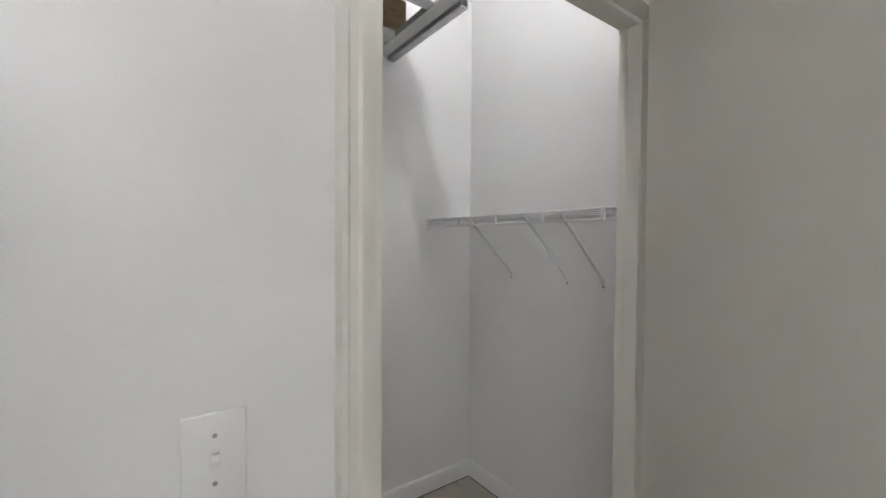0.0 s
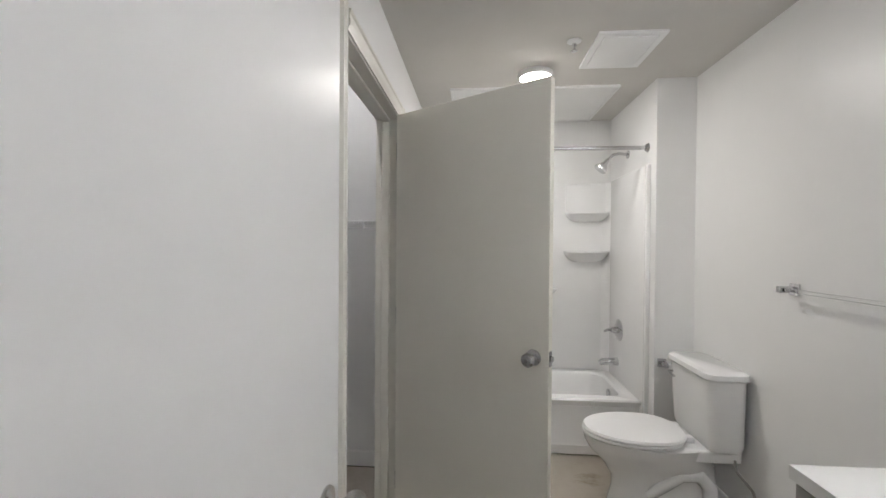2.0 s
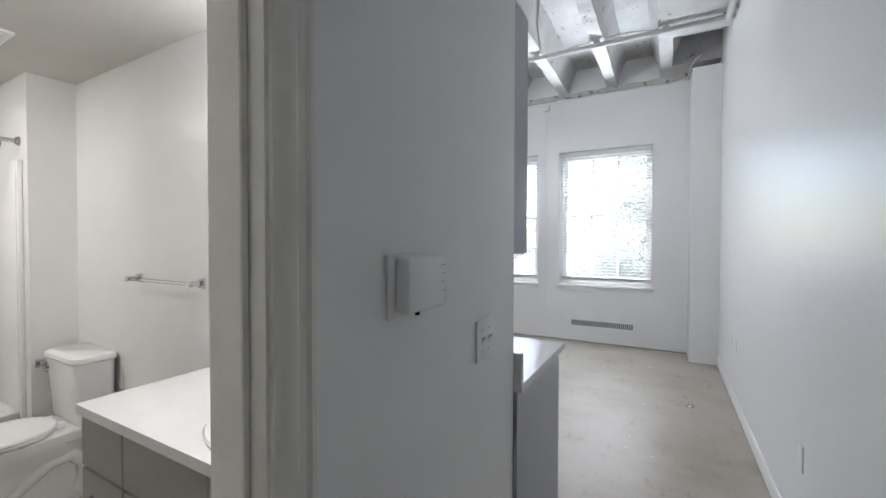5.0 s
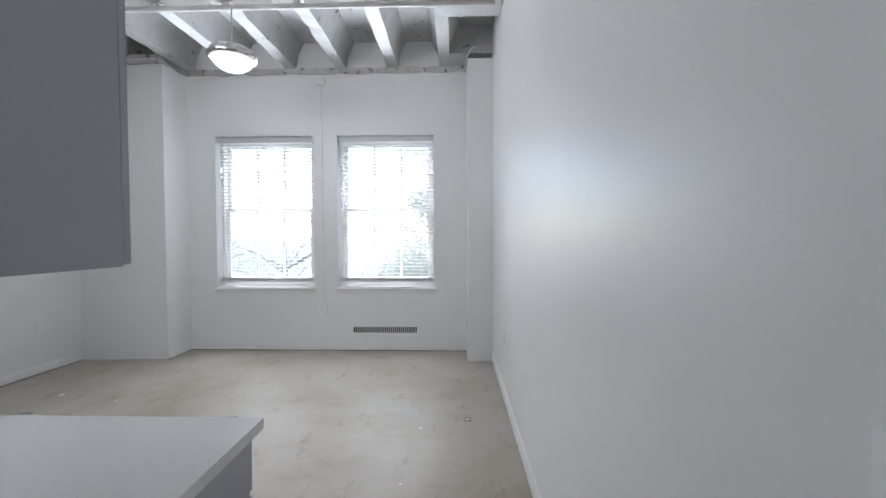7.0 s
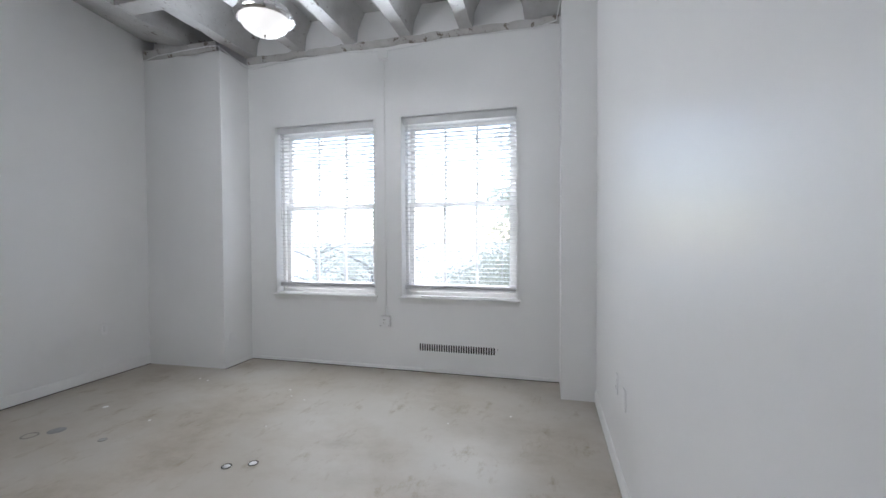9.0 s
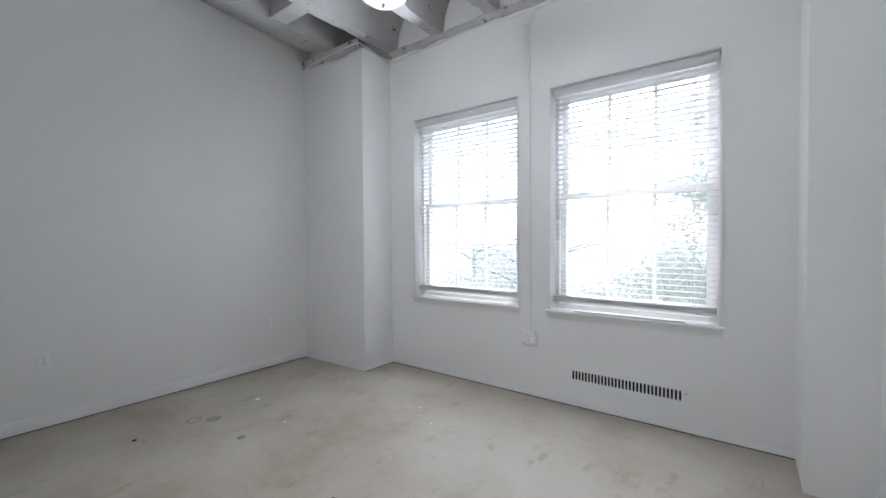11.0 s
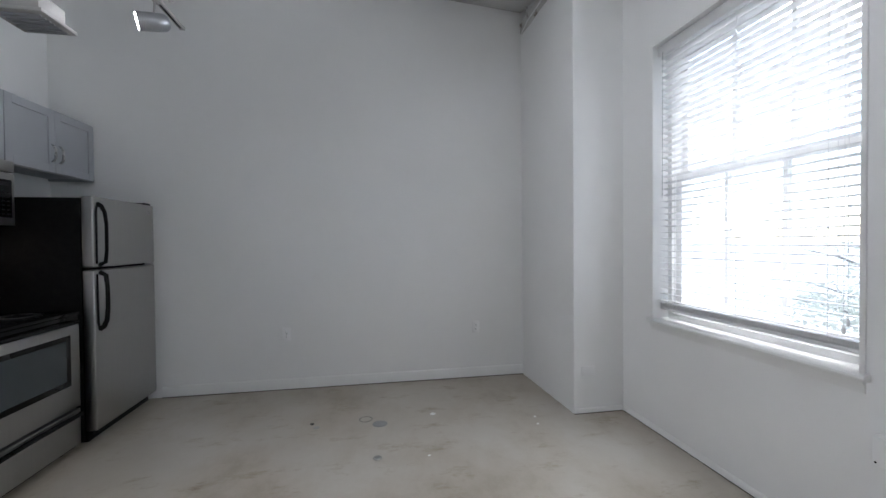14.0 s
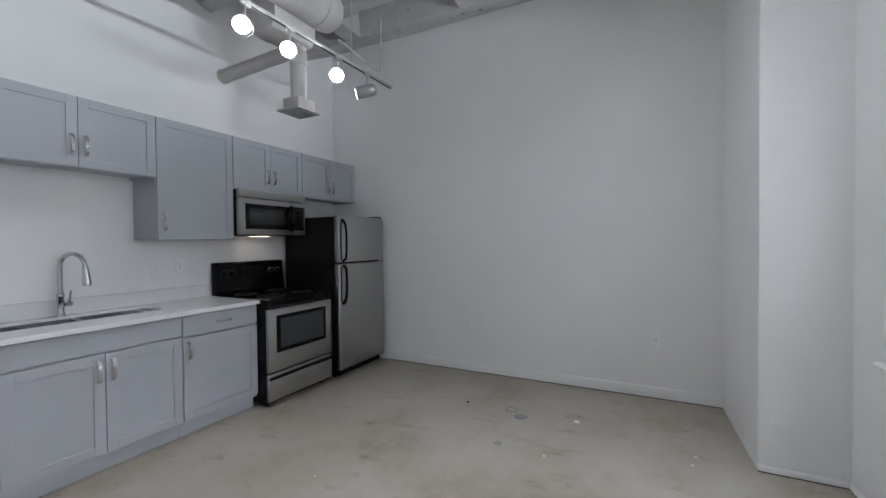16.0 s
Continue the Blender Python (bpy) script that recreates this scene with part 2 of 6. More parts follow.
def lathe(profile, place=(0, 0, 0), axis="z", steps=28, caps=True):
    """A turned body: (radius, height) pairs along an axis from place."""
    bm = bmesh.new()
    rings = []
    for r, h in profile:
        ring = []
        for i in range(steps):
            a = 2 * math.pi * i / steps
            c, s = r * math.cos(a), r * math.sin(a)
            p = {"z": (c, s, h), "x": (h, c, s), "y": (s, h, c)}[axis]
            ring.append(bm.verts.new((p[0] + place[0], p[1] + place[1], p[2] + place[2])))
        rings.append(ring)
    for a, b in zip(rings, rings[1:]):
        for i in range(steps):
            bm.faces.new((a[i], a[(i + 1) % steps], b[(i + 1) % steps], b[i]))
    if caps:
        bm.faces.new(rings[0][::-1])
        bm.faces.new(rings[-1])
    bmesh.ops.recalc_face_normals(bm, faces=bm.faces)
    return bm


def tube(points, radius, steps=10, flat=1.0, bm=None):
    """A round bar along points."""
    bm = bm or bmesh.new()
    pts = [Vector(p) for p in points]
    rings = []
    side = None
    for i, p in enumerate(pts):
        d = (pts[min(i + 1, len(pts) - 1)] - pts[max(i - 1, 0)]).normalized()
        if side is None:
            side = d.orthogonal().normalized()
        side = (side - d * side.dot(d)).normalized()
        up = d.cross(side)
        r = radius[i] if isinstance(radius, (list, tuple)) else radius
        rings.append([bm.verts.new(p + side * (r * math.cos(2 * math.pi * k / steps)) + up * (r * flat * math.sin(2 * math.pi * k / steps))) for k in range(steps)])
    for a, b in zip(rings, rings[1:]):
        for k in range(steps):
            bm.faces.new((a[k], a[(k + 1) % steps], b[(k + 1) % steps], b[k]))
    bm.faces.new(rings[0][::-1])
    bm.faces.new(rings[-1])
    bmesh.ops.recalc_face_normals(bm, faces=bm.faces)
    return bm


def arc(center, radius, a0, a1, n, u, v):
    """Points on an arc in the plane of u and v."""
    c, u, v = Vector(center), Vector(u), Vector(v)
    return [c + u * (radius * math.cos(radians(a0 + (a1 - a0) * i / n))) + v * (radius * math.sin(radians(a0 + (a1 - a0) * i / n))) for i in range(n + 1)]


def prism(outline, axis, lo, hi):
    """A flat outline pushed along an axis. The outline lies in the other two axes, in their order."""
    bm = bmesh.new()
    put = {"x": lambda a, b, c: (c, a, b), "y": lambda a, b, c: (a, c, b), "z": lambda a, b, c: (a, b, c)}[axis]
    lows = [bm.verts.new(put(a, b, lo)) for a, b in outline]
    highs = [bm.verts.new(put(a, b, hi)) for a, b in outline]
    n = len(outline)
    bm.faces.new(lows)
    bm.faces.new(highs[::-1])
    for i in range(n):
        bm.faces.new((lows[i], lows[(i + 1) % n], highs[(i + 1) % n], highs[i]))
    bmesh.ops.recalc_face_normals(bm, faces=bm.faces)
    return bm


def mesh_ob(name, bm, material, smooth=True):
    me = bpy.data.meshes.new(name)
    bm.to_mesh(me)
    bm.free()
    me.materials.append(material)
    if smooth:
        me.polygons.foreach_set("use_smooth", [True] * len(me.polygons))
        me.set_sharp_from_angle(angle=radians(35))
    return new(name, me)


def part(name, bm, material, parent, label=""):
    ob = mesh_ob(name, bm, material)
    ob.parent = parent
    return tagged(ob, label)


def thing(name, label, category, group=""):
    return tagged(new(name), label, category, group)


def setting(name, bm, material, label, category, smooth=True):
    return tagged(mesh_ob(name, bm, material, smooth), label, category, kind="structure")


# ---- the shell ----
FX0, FX1, FY0, FY1 = -0.62, 8.62, -1.0, 4.16      # outer edges
SLAB, RIB = 3.82, 3.50                            # ceiling slab and rib undersides
NORTH, SOUTH, EAST, KITCHEN, MIRROR = 3.96, -0.815, 8.325, 3.74, 3.51
HALL, BATH_S, BATH_N, BATH_W, CLOSET_E = 0.18, 0.30, 3.79, 1.807, 1.69
BCEIL = 2.385
WINDOWS = ((1.394, 2.618), (-0.123, 1.081))
WZ0, WZ1 = 0.79, 2.684

setting("floor", boxes((FX0, FX1, FY0, FY1, -0.2, 0.0)), M_FLOOR, "bare worn concrete floor with brown stains and patches", "floor")
setting("wall_north", boxes((KITCHEN, EAST, NORTH, FY1, 0, SLAB)), M_WALL, "smooth white painted wall above a white baseboard", "wall")
setting("wall_south", boxes((FX0 + 0.12, EAST, FY0, SOUTH, 0, SLAB)), M_WALL, "white satin painted wall along the hall and room", "wall")
E_OUT = 8.62
segs = [(EAST, E_OUT, FY0, FY1, 0, WZ0), (EAST, E_OUT, FY0, FY1, WZ1, SLAB),
        (EAST, E_OUT, FY0, WINDOWS[1][0], WZ0, WZ1), (EAST, E_OUT, WINDOWS[1][1], WINDOWS[0][0], WZ0, WZ1),
        (EAST, E_OUT, WINDOWS[0][1], FY1, WZ0, WZ1)]
setting("wall_east", boxes(*segs), M_WALL, "white plaster outer wall with two window openings", "wall")
setting("wall_kitchen", boxes((MIRROR, KITCHEN, HALL, FY1, 0, SLAB)), M_WALL, "white painted wall between kitchen and bathroom", "wall")
BD0, BD1, BDZ = 1.885, 2.762, 2.055               # bathroom door opening
setting("wall_bathroom_south", boxes((FX0 + 0.12, BD0, HALL, BATH_S, 0, SLAB), (BD1, MIRROR, HALL, BATH_S, 0, SLAB), (BD0, BD1, HALL, BATH_S, BDZ, SLAB)),
        M_WALL, "white painted wall with the bathroom doorway", "wall")
CD0, CD1, CDZ = 1.655, 2.551, 2.05                # closet door opening
setting("wall_bathroom_west", boxes((CLOSET_E, BATH_W, BATH_S, CD0, 0, SLAB), (CLOSET_E, BATH_W, CD1, BATH_N, 0, SLAB), (CLOSET_E, BATH_W, CD0, CD1, CDZ, SLAB)),
        M_WALL, "white painted wall with the closet doorway", "wall")
setting("wall_bathroom_north", boxes((0.42, MIRROR, BATH_N, FY1, 0, SLAB)), M_WALL, "white painted wall above the tub", "wall")
setting("wall_stub", boxes((3.284, MIRROR, 2.966, BATH_N, 0, BCEIL)), M_WALL, "white painted pier beside the tub", "wall")
setting("wall_closet_west", boxes((0.42, 0.547, BATH_S, BATH_N, 0, SLAB)), M_WALL, "white painted closet wall", "wall")
setting("wall_closet_north", boxes((0.547, CLOSET_E, 2.904, 3.02, 0, SLAB)), M_WALL, "white painted closet wall behind the wire shelf", "wall")
setting("wall_west", boxes((FX0, FX0 + 0.12, FY0, FY1, 0, SLAB)), M_WALL, "plain white outer wall behind the closet", "wall")
# unseen wall, set close so that it reflects window light into the hall
setting("wall_hall_bounce", boxes((1.30, 1.42, SOUTH + 0.001, HALL - 0.001, 0, SLAB)), M_WALL, "unseen plain white wall added to bounce light into the hall", "wall")
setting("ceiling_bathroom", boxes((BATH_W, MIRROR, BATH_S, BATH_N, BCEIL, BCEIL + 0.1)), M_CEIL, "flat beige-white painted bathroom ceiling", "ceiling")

# columns in the outer corners
def worn_pier(corners, z1, worn, seed):
    """A plastered pier on four corners. worn: the corner whose upright arris is chipped."""
    bm = bmesh.new()
    rows = []
    n = int(z1 / 0.03)
    for i in range(n + 1):
        z = z1 * i / n
        row = []
        for k, (x, y) in enumerate(corners):
            if (x, y) != worn:
                row.append(bm.verts.new((x, y, z)))
                continue
            c = 0.004 + max(0.0, noise.noise(Vector((seed, z * 3.1, 0))) - 0.25) * 0.012 + max(0.0, noise.noise(Vector((seed, z * 17.0, 4))) - 0.45) * 0.05
            (px, py), (qx, qy) = corners[k - 1], corners[(k + 1) % 4]
            for ax, ay in ((px, py), (qx, qy)):
                d = math.hypot(ax - x, ay - y)
                row.append(bm.verts.new((x + (ax - x) / d * c, y + (ay - y) / d * c, z)))
        rows.append(row)
    m = len(rows[0])
    for a, b in zip(rows, rows[1:]):
        for k in range(m):
            bm.faces.new((a[k], a[(k + 1) % m], b[(k + 1) % m], b[k]))
    bm.faces.new(rows[0][::-1])
    bm.faces.new(rows[-1])
    bmesh.ops.recalc_face_normals(bm, faces=bm.faces)
    return bm


setting("column_north", worn_pier([(7.906, 2.972), (EAST, 2.968), (EAST, NORTH), (7.868, NORTH)], 3.42, (7.906, 2.972), 3.0), M_WALL, "white plastered pier in the corner by the window", "column")
setting("column_south", worn_pier([(7.906, SOUTH), (EAST, SOUTH), (EAST, -0.527), (7.906, -0.527)], 3.42, (7.906, -0.527), 7.0), M_WALL, "white plastered pier between window wall and side wall", "column")


# ribbed concrete ceiling: slab, ribs, edge beam and cross pieces in one mesh
def rough_bar(bm, x0, x1, profile, amp, step=0.045):
    """A concrete rib along x with slightly uneven arrises. profile: (y, z) outline."""
    n = max(2, int((x1 - x0) / step))
    rings = []
    for i in range(n + 1):
        x = x0 + (x1 - x0) * i / n
        ring = []
        for k, (y, z) in enumerate(profile):
            w = noise.noise_vector(Vector((x * 3.1, y * 7 + k, z * 5)))
            chip = max(0.0, noise.noise(Vector((x * 6.3, y * 3 + k * 9.1, 2.0))) - 0.22) * 0.07 if z < RIB + 0.01 else 0.0
            ring.append(bm.verts.new((x, y + amp * w.x, z + chip + (amp * w.y if z < SLAB else 0))))
        rings.append(ring)
    m = len(profile)
    for a, b in zip(rings, rings[1:]):
        for k in range(m):
            bm.faces.new((a[k], b[k], b[(k + 1) % m], a[(k + 1) % m]))
    bm.faces.new(rings[0])
    bm.faces.new(rings[-1][::-1])


def ceiling_mesh():
    bm = bmesh.new()
    box(bm, FX0, FX1, FY0, FY1, SLAB, SLAB + 0.2)
    top = SLAB + 0.01
    for c in (-0.26, 0.375, 1.01, 1.645, 2.28, 2.915):
        rough_bar(bm, KITCHEN + 0.002, EAST - 0.002, [(c - 0.065, RIB), (c + 0.065, RIB), (c + 0.085, RIB + 0.16), (c + 0.17, top), (c - 0.17, top), (c - 0.085, RIB + 0.16)], 0.008)
    rows = []
    for i in range(91):
        x = KITCHEN + 0.002 + (7.86 - KITCHEN - 0.002) * i / 90
        back = 3.755 - 0.13 * max(0, (x - 6.3) / 1.56)
        w = noise.noise_vector(Vector((x * 3.1, 7.0, 1.0)))
        chip = max(0.0, noise.noise(Vector((x * 7.0, 3.0, 2.0))) - 0.2) * 0.08
        rows.append([bm.verts.new(p) for p in ((x, 3.345 + 0.007 * w.x, RIB + chip + 0.006 * w.y), (x, 3.47 + 0.006 * w.z, RIB + 0.006 * w.x), (x, NORTH - 0.002, back), (x, NORTH - 0.002, top), (x, 3.31, top))])
    for a, b in zip(rows, rows[1:]):
        for k in range(5):
            bm.faces.new((a[k], b[k], b[(k + 1) % 5], a[(k + 1) % 5]))
    bm.faces.new(rows[0])
    bm.faces.new(rows[-1][::-1])
    rough_bar(bm, 7.86, EAST - 0.002, [(3.39, RIB), (3.80, RIB), (3.80, top), (3.36, top)], 0.006)
    for x0, x1 in ((4.5, 4.68), (5.8, 5.98), (7.10, 7.27)):
        box(bm, x0, x1, 2.90, 3.42, RIB + 0.005, top)
    for x0, x1 in ((3.75, 7.2), (7.97, EAST - 0.002)):
        box(bm, x0, x1, SOUTH + 0.002, -0.30, RIB + 0.004, top)
    bmesh.ops.recalc_face_normals(bm, faces=bm.faces)
    return bm


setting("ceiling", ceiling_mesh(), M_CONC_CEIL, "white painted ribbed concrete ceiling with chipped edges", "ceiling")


def rough_strip(bm, p0, p1, depth, z0, z1, seed, axis):
    """An uneven mortar lip between wall top and ribs."""
    n = int((Vector(p1) - Vector(p0)).length / 0.06)
    rings = []
    for i in range(n + 1):
        p = Vector(p0).lerp(Vector(p1), i / n)
        d = depth * (0.75 + 0.5 * noise.noise(Vector((i * 0.37, seed, 0))))
        lo = z0 + 0.02 * noise.noise(Vector((i * 0.29, seed, 5)))
        hi = z1 + 0.025 * noise.noise(Vector((i * 0.41, seed, 9)))
        off = Vector((-d, 0, 0)) if axis == "x" else Vector((0, -d, 0))
        rings.append([bm.verts.new((p.x, p.y, lo)), bm.verts.new((p.x + off.x * 0.6, p.y + off.y * 0.6, lo + 0.012)), bm.verts.new((p.x + off.x, p.y + off.y, hi - 0.012)), bm.verts.new((p.x, p.y, hi))])
    for a, b in zip(rings, rings[1:]):
        for k in range(3):
            bm.faces.new((a[k], a[k + 1], b[k + 1], b[k]))
    bmesh.ops.recalc_face_normals(bm, faces=bm.faces)


bm = bmesh.new()
rough_strip(bm, (EAST - 0.001, -0.52, 0), (EAST - 0.001, 2.96, 0), 0.045, 3.435, RIB + 0.012, 3, "x")
setting("trim_wall_top", bm, M_LIP, "rough mortar lip along the top of the window wall", "trim")
bm = bmesh.new()
rough_strip(bm, (7.875, 2.97, 0), (7.875, 3.955, 0), 0.035, 3.40, RIB + 0.012, 8, "x")
setting("trim_pier_top", bm, M_LIP, "rough mortar lip along the top of the corner pier", "trim")


# baseboards
def base_profile(h, d):
    return [(0, 0.007), (d, 0.007), (d, h - 0.012), (d - 0.005, h - 0.003), (d - 0.009, h), (0, h)]


def board_x(name, x0, x1, y, sign, h=0.10, d=0.013):
    """A baseboard along x on the wall face y."""
    ob = prism([(y + sign * a, z) for a, z in base_profile(h, d)], "x", x0, x1)
    # black strip in the open gap: its shade as colour, plus dust
    setting("trim", boxes((x0, x1, y + sign * 0.001, y + sign * (d - 0.002), 0.0005, 0.0066)), M_DARK, "dark strip of gap shade and dust under the baseboard", "gap")
    return setting(name, ob, M_TRIM, "white painted wooden baseboard", "baseboard")


def board_y(name, y0, y1, x, sign, h=0.10, d=0.013):
    ob = prism([(x + sign * a, z) for a, z in base_profile(h, d)], "y", y0, y1)
    # the gap's shade and dust, drawn as one black strip
    setting("trim", boxes((x + sign * 0.001, x + sign * (d - 0.002), y0, y1, 0.0005, 0.0066)), M_DARK, "dark strip of gap shade and dust under the baseboard", "gap")
    return setting(name, ob, M_TRIM, "white painted wooden baseboard", "baseboard")


board_x("baseboard", 4.56, 7.866, NORTH, -1)
board_x("baseboard", 1.425, 7.904, SOUTH, 1)
board_y("baseboard", 1.56, 2.953, MIRROR, -1)
board_x("baseboard", 3.30, 3.495, 2.966, -1)
board_x("baseboard", 0.56, 1.68, 2.904, -1)
board_y("baseboard", BATH_S + 0.02, 2.888, 0.547, 1)
board_x("baseboard", 2.83, 3.735, HALL, -1)
# paint-caulked foot of the window wall and the piers
board_y("baseboard", -0.525, 2.952, EAST, -1, 0.04, 0.014)
board_x("baseboard", 7.908, EAST - 0.016, 2.967, -1, 0.04, 0.014)


# door casings: stepped profile round an opening
def casing_piece(along, lo, hi, at, face, sign, out):
    """One stepped board. along: the axis it runs in; at: the opening's edge; out: the way from the opening; face: the wall face; sign: out of the wall."""
    steps = [(0.0, 0.010), (0.012, 0.012), (0.018, 0.016), (0.034, 0.017), (0.040, 0.013), (0.052, 0.014), (0.058, 0.019), (0.066, 0.019), (0.070, 0.0)]
    outline = [(at, face)] + [(at + out * w, face + sign * d) for w, d in steps]
    return outline


def casing_x(name, face, sign, y0, y1, top):
    """Casing on a wall that faces x, round y0..y1."""
    w = 0.070
    obs = []
    bm = prism([(f, a) for a, f in casing_piece("z", 0, 0, y0, face, sign, -1)], "z", 0.0, top + w)
    bm2 = prism([(f, a) for a, f in casing_piece("z", 0, 0, y1, face, sign, 1)], "z", 0.0, top + w)
    bm3 = prism([(f, a) for a, f in casing_piece("y", 0, 0, top, face, sign, 1)], "y", y0, y1)
    for b in (bm, bm2, bm3):
        obs.append(setting(name, b, M_CREAM, "cream painted stepped door casing", "trim"))
    return obs


def casing_y(name, face, sign, x0, x1, top):
    w = 0.070
    bm = prism(casing_piece("z", 0, 0, x0, face, sign, -1), "z", 0.0, top + w)
    bm2 = prism(casing_piece("z", 0, 0, x1, face, sign, 1), "z", 0.0, top + w)
    bm3 = prism([(f, a) for a, f in casing_piece("x", 0, 0, top, face, sign, 1)], "x", x0, x1)
    return [setting(name, b, M_CREAM, "cream painted stepped door casing", "trim") for b in (bm, bm2, bm3)]


casing_x("trim_closet", BATH_W, 1, CD0 + 0.012, CD1 - 0.012, CDZ - 0.012)
casing_y("trim_bathroom", HALL, -1, BD0 + 0.012, BD1 - 0.012, BDZ - 0.012)
casing_y("trim_bathroom_inner", BATH_S, 1, BD0 + 0.012, BD1 - 0.012, BDZ - 0.012)
J = 0.018


def jamb_set(name, label, sides, head, stops):
    """A door lining: two side boards, a head and the stops, each a part."""
    e = tagged(new(name), label, "door jamb", kind="structure")
    for b in sides:
        part("jamb_side", boxes(b), M_CREAM, e)
    part("jamb_head", boxes(head), M_CREAM, e)
    for b in stops:
        part("door_stop", bbox(*b, w=0.002, seg=1), M_CREAM, e)
    return e


cx0, cx1 = CLOSET_E - 0.002, BATH_W + 0.002
jamb_set("jamb_closet", "cream painted closet door jamb with stops",
         ((cx0, cx1, CD0, CD0 + J, 0, CDZ - J), (cx0, cx1, CD1 - J, CD1, 0, CDZ - J)), (cx0, cx1, CD0, CD1, CDZ - J, CDZ),
         ((CLOSET_E + 0.03, BATH_W - 0.045, CD0 + J, CD0 + J + 0.012, 0, CDZ - J - 0.012), (CLOSET_E + 0.03, BATH_W - 0.045, CD1 - J - 0.012, CD1 - J, 0, CDZ - J - 0.012), (CLOSET_E + 0.03, BATH_W - 0.045, CD0 + J, CD1 - J, CDZ - J - 0.012, CDZ - J)))
by0, by1 = HALL - 0.002, BATH_S + 0.002
jamb_set("jamb_bathroom", "cream painted bathroom door jamb with stops",
         ((BD0, BD0 + J, by0, by1, 0, BDZ - J), (BD1 - J, BD1, by0, by1, 0, BDZ - J)), (BD0, BD1, by0, by1, BDZ - J, BDZ),
         ((BD0 + J, BD0 + J + 0.012, HALL + 0.03, BATH_S - 0.045, 0, BDZ - J - 0.012), (BD1 - J - 0.012, BD1 - J, HALL + 0.03, BATH_S - 0.045, 0, BDZ - J - 0.012), (BD0 + J, BD1 - J, HALL + 0.03, BATH_S - 0.045, BDZ - J - 0.012, BDZ - J)))


# ---- living room ----
def knob_profile():
    return [(0.0, 0.0), (0.031, 0.0), (0.032, 0.003), (0.030, 0.007), (0.018, 0.011), (0.0125, 0.014), (0.0115, 0.030), (0.016, 0.034), (0.024, 0.040), (0.0275, 0.050), (0.0265, 0.060), (0.021, 0.067), (0.010, 0.070), (0.0, 0.0705)]


def flush_door(name, label, hinge, angle, width, height, material=None, swing=1):
    """A flush door leaf: hinge at its base, the leaf along the angle (degrees from x). swing: the side of its hinge knuckles."""
    d = thing(name, label, "door")
    d["kind"] = "structure"
    part("leaf", bbox(0.004, width, -0.0175, 0.0175, 0.012, height, w=0.0015, seg=1), material or M_DOOR, d)
    for s in (1, -1):
        k = part("door_knob", lathe([(r, 0.0175 * 1 + h) for r, h in knob_profile()], (width - 0.062, 0, 0.94), "y", 28, False), M_NICKEL, d, "satin nickel round door knob")
        if s < 0:
            k.matrix_basis = Matrix.Translation((0, 0, 0)) @ Matrix.Diagonal((1, -1, 1, 1))
        part("keyhole", lathe([(0.0, 0.0), (0.007, 0.0), (0.007, 0.001), (0.0, 0.001)], (width - 0.062, 0.0875, 0.94), "y", 14, False), M_STEEL, k, "turn button")
    part("latch_plate", bbox(width - 0.0005, width + 0.0015, -0.0125, 0.0125, 0.91, 0.97, w=0.0005, seg=1), M_NICKEL, d)
    part("latch_bolt", bbox(width, width + 0.012, -0.007, 0.007, 0.93, 0.95, w=0.002), M_NICKEL, d)
    for z in (0.18, 1.02, 1.85):
        h = part("hinge", tube([(0.0, swing * 0.021, z - 0.045), (0.0, swing * 0.021, z + 0.045)], 0.006, 10), M_NICKEL, d, "satin nickel butt hinge")
        part("hinge_leaf", boxes((0.0, 0.0055, -0.015, 0.015, z - 0.044, z + 0.044)), M_NICKEL, h)
    d.matrix_world = Matrix.Translation(hinge) @ Matrix.Rotation(radians(angle), 4, "Z")
    return d


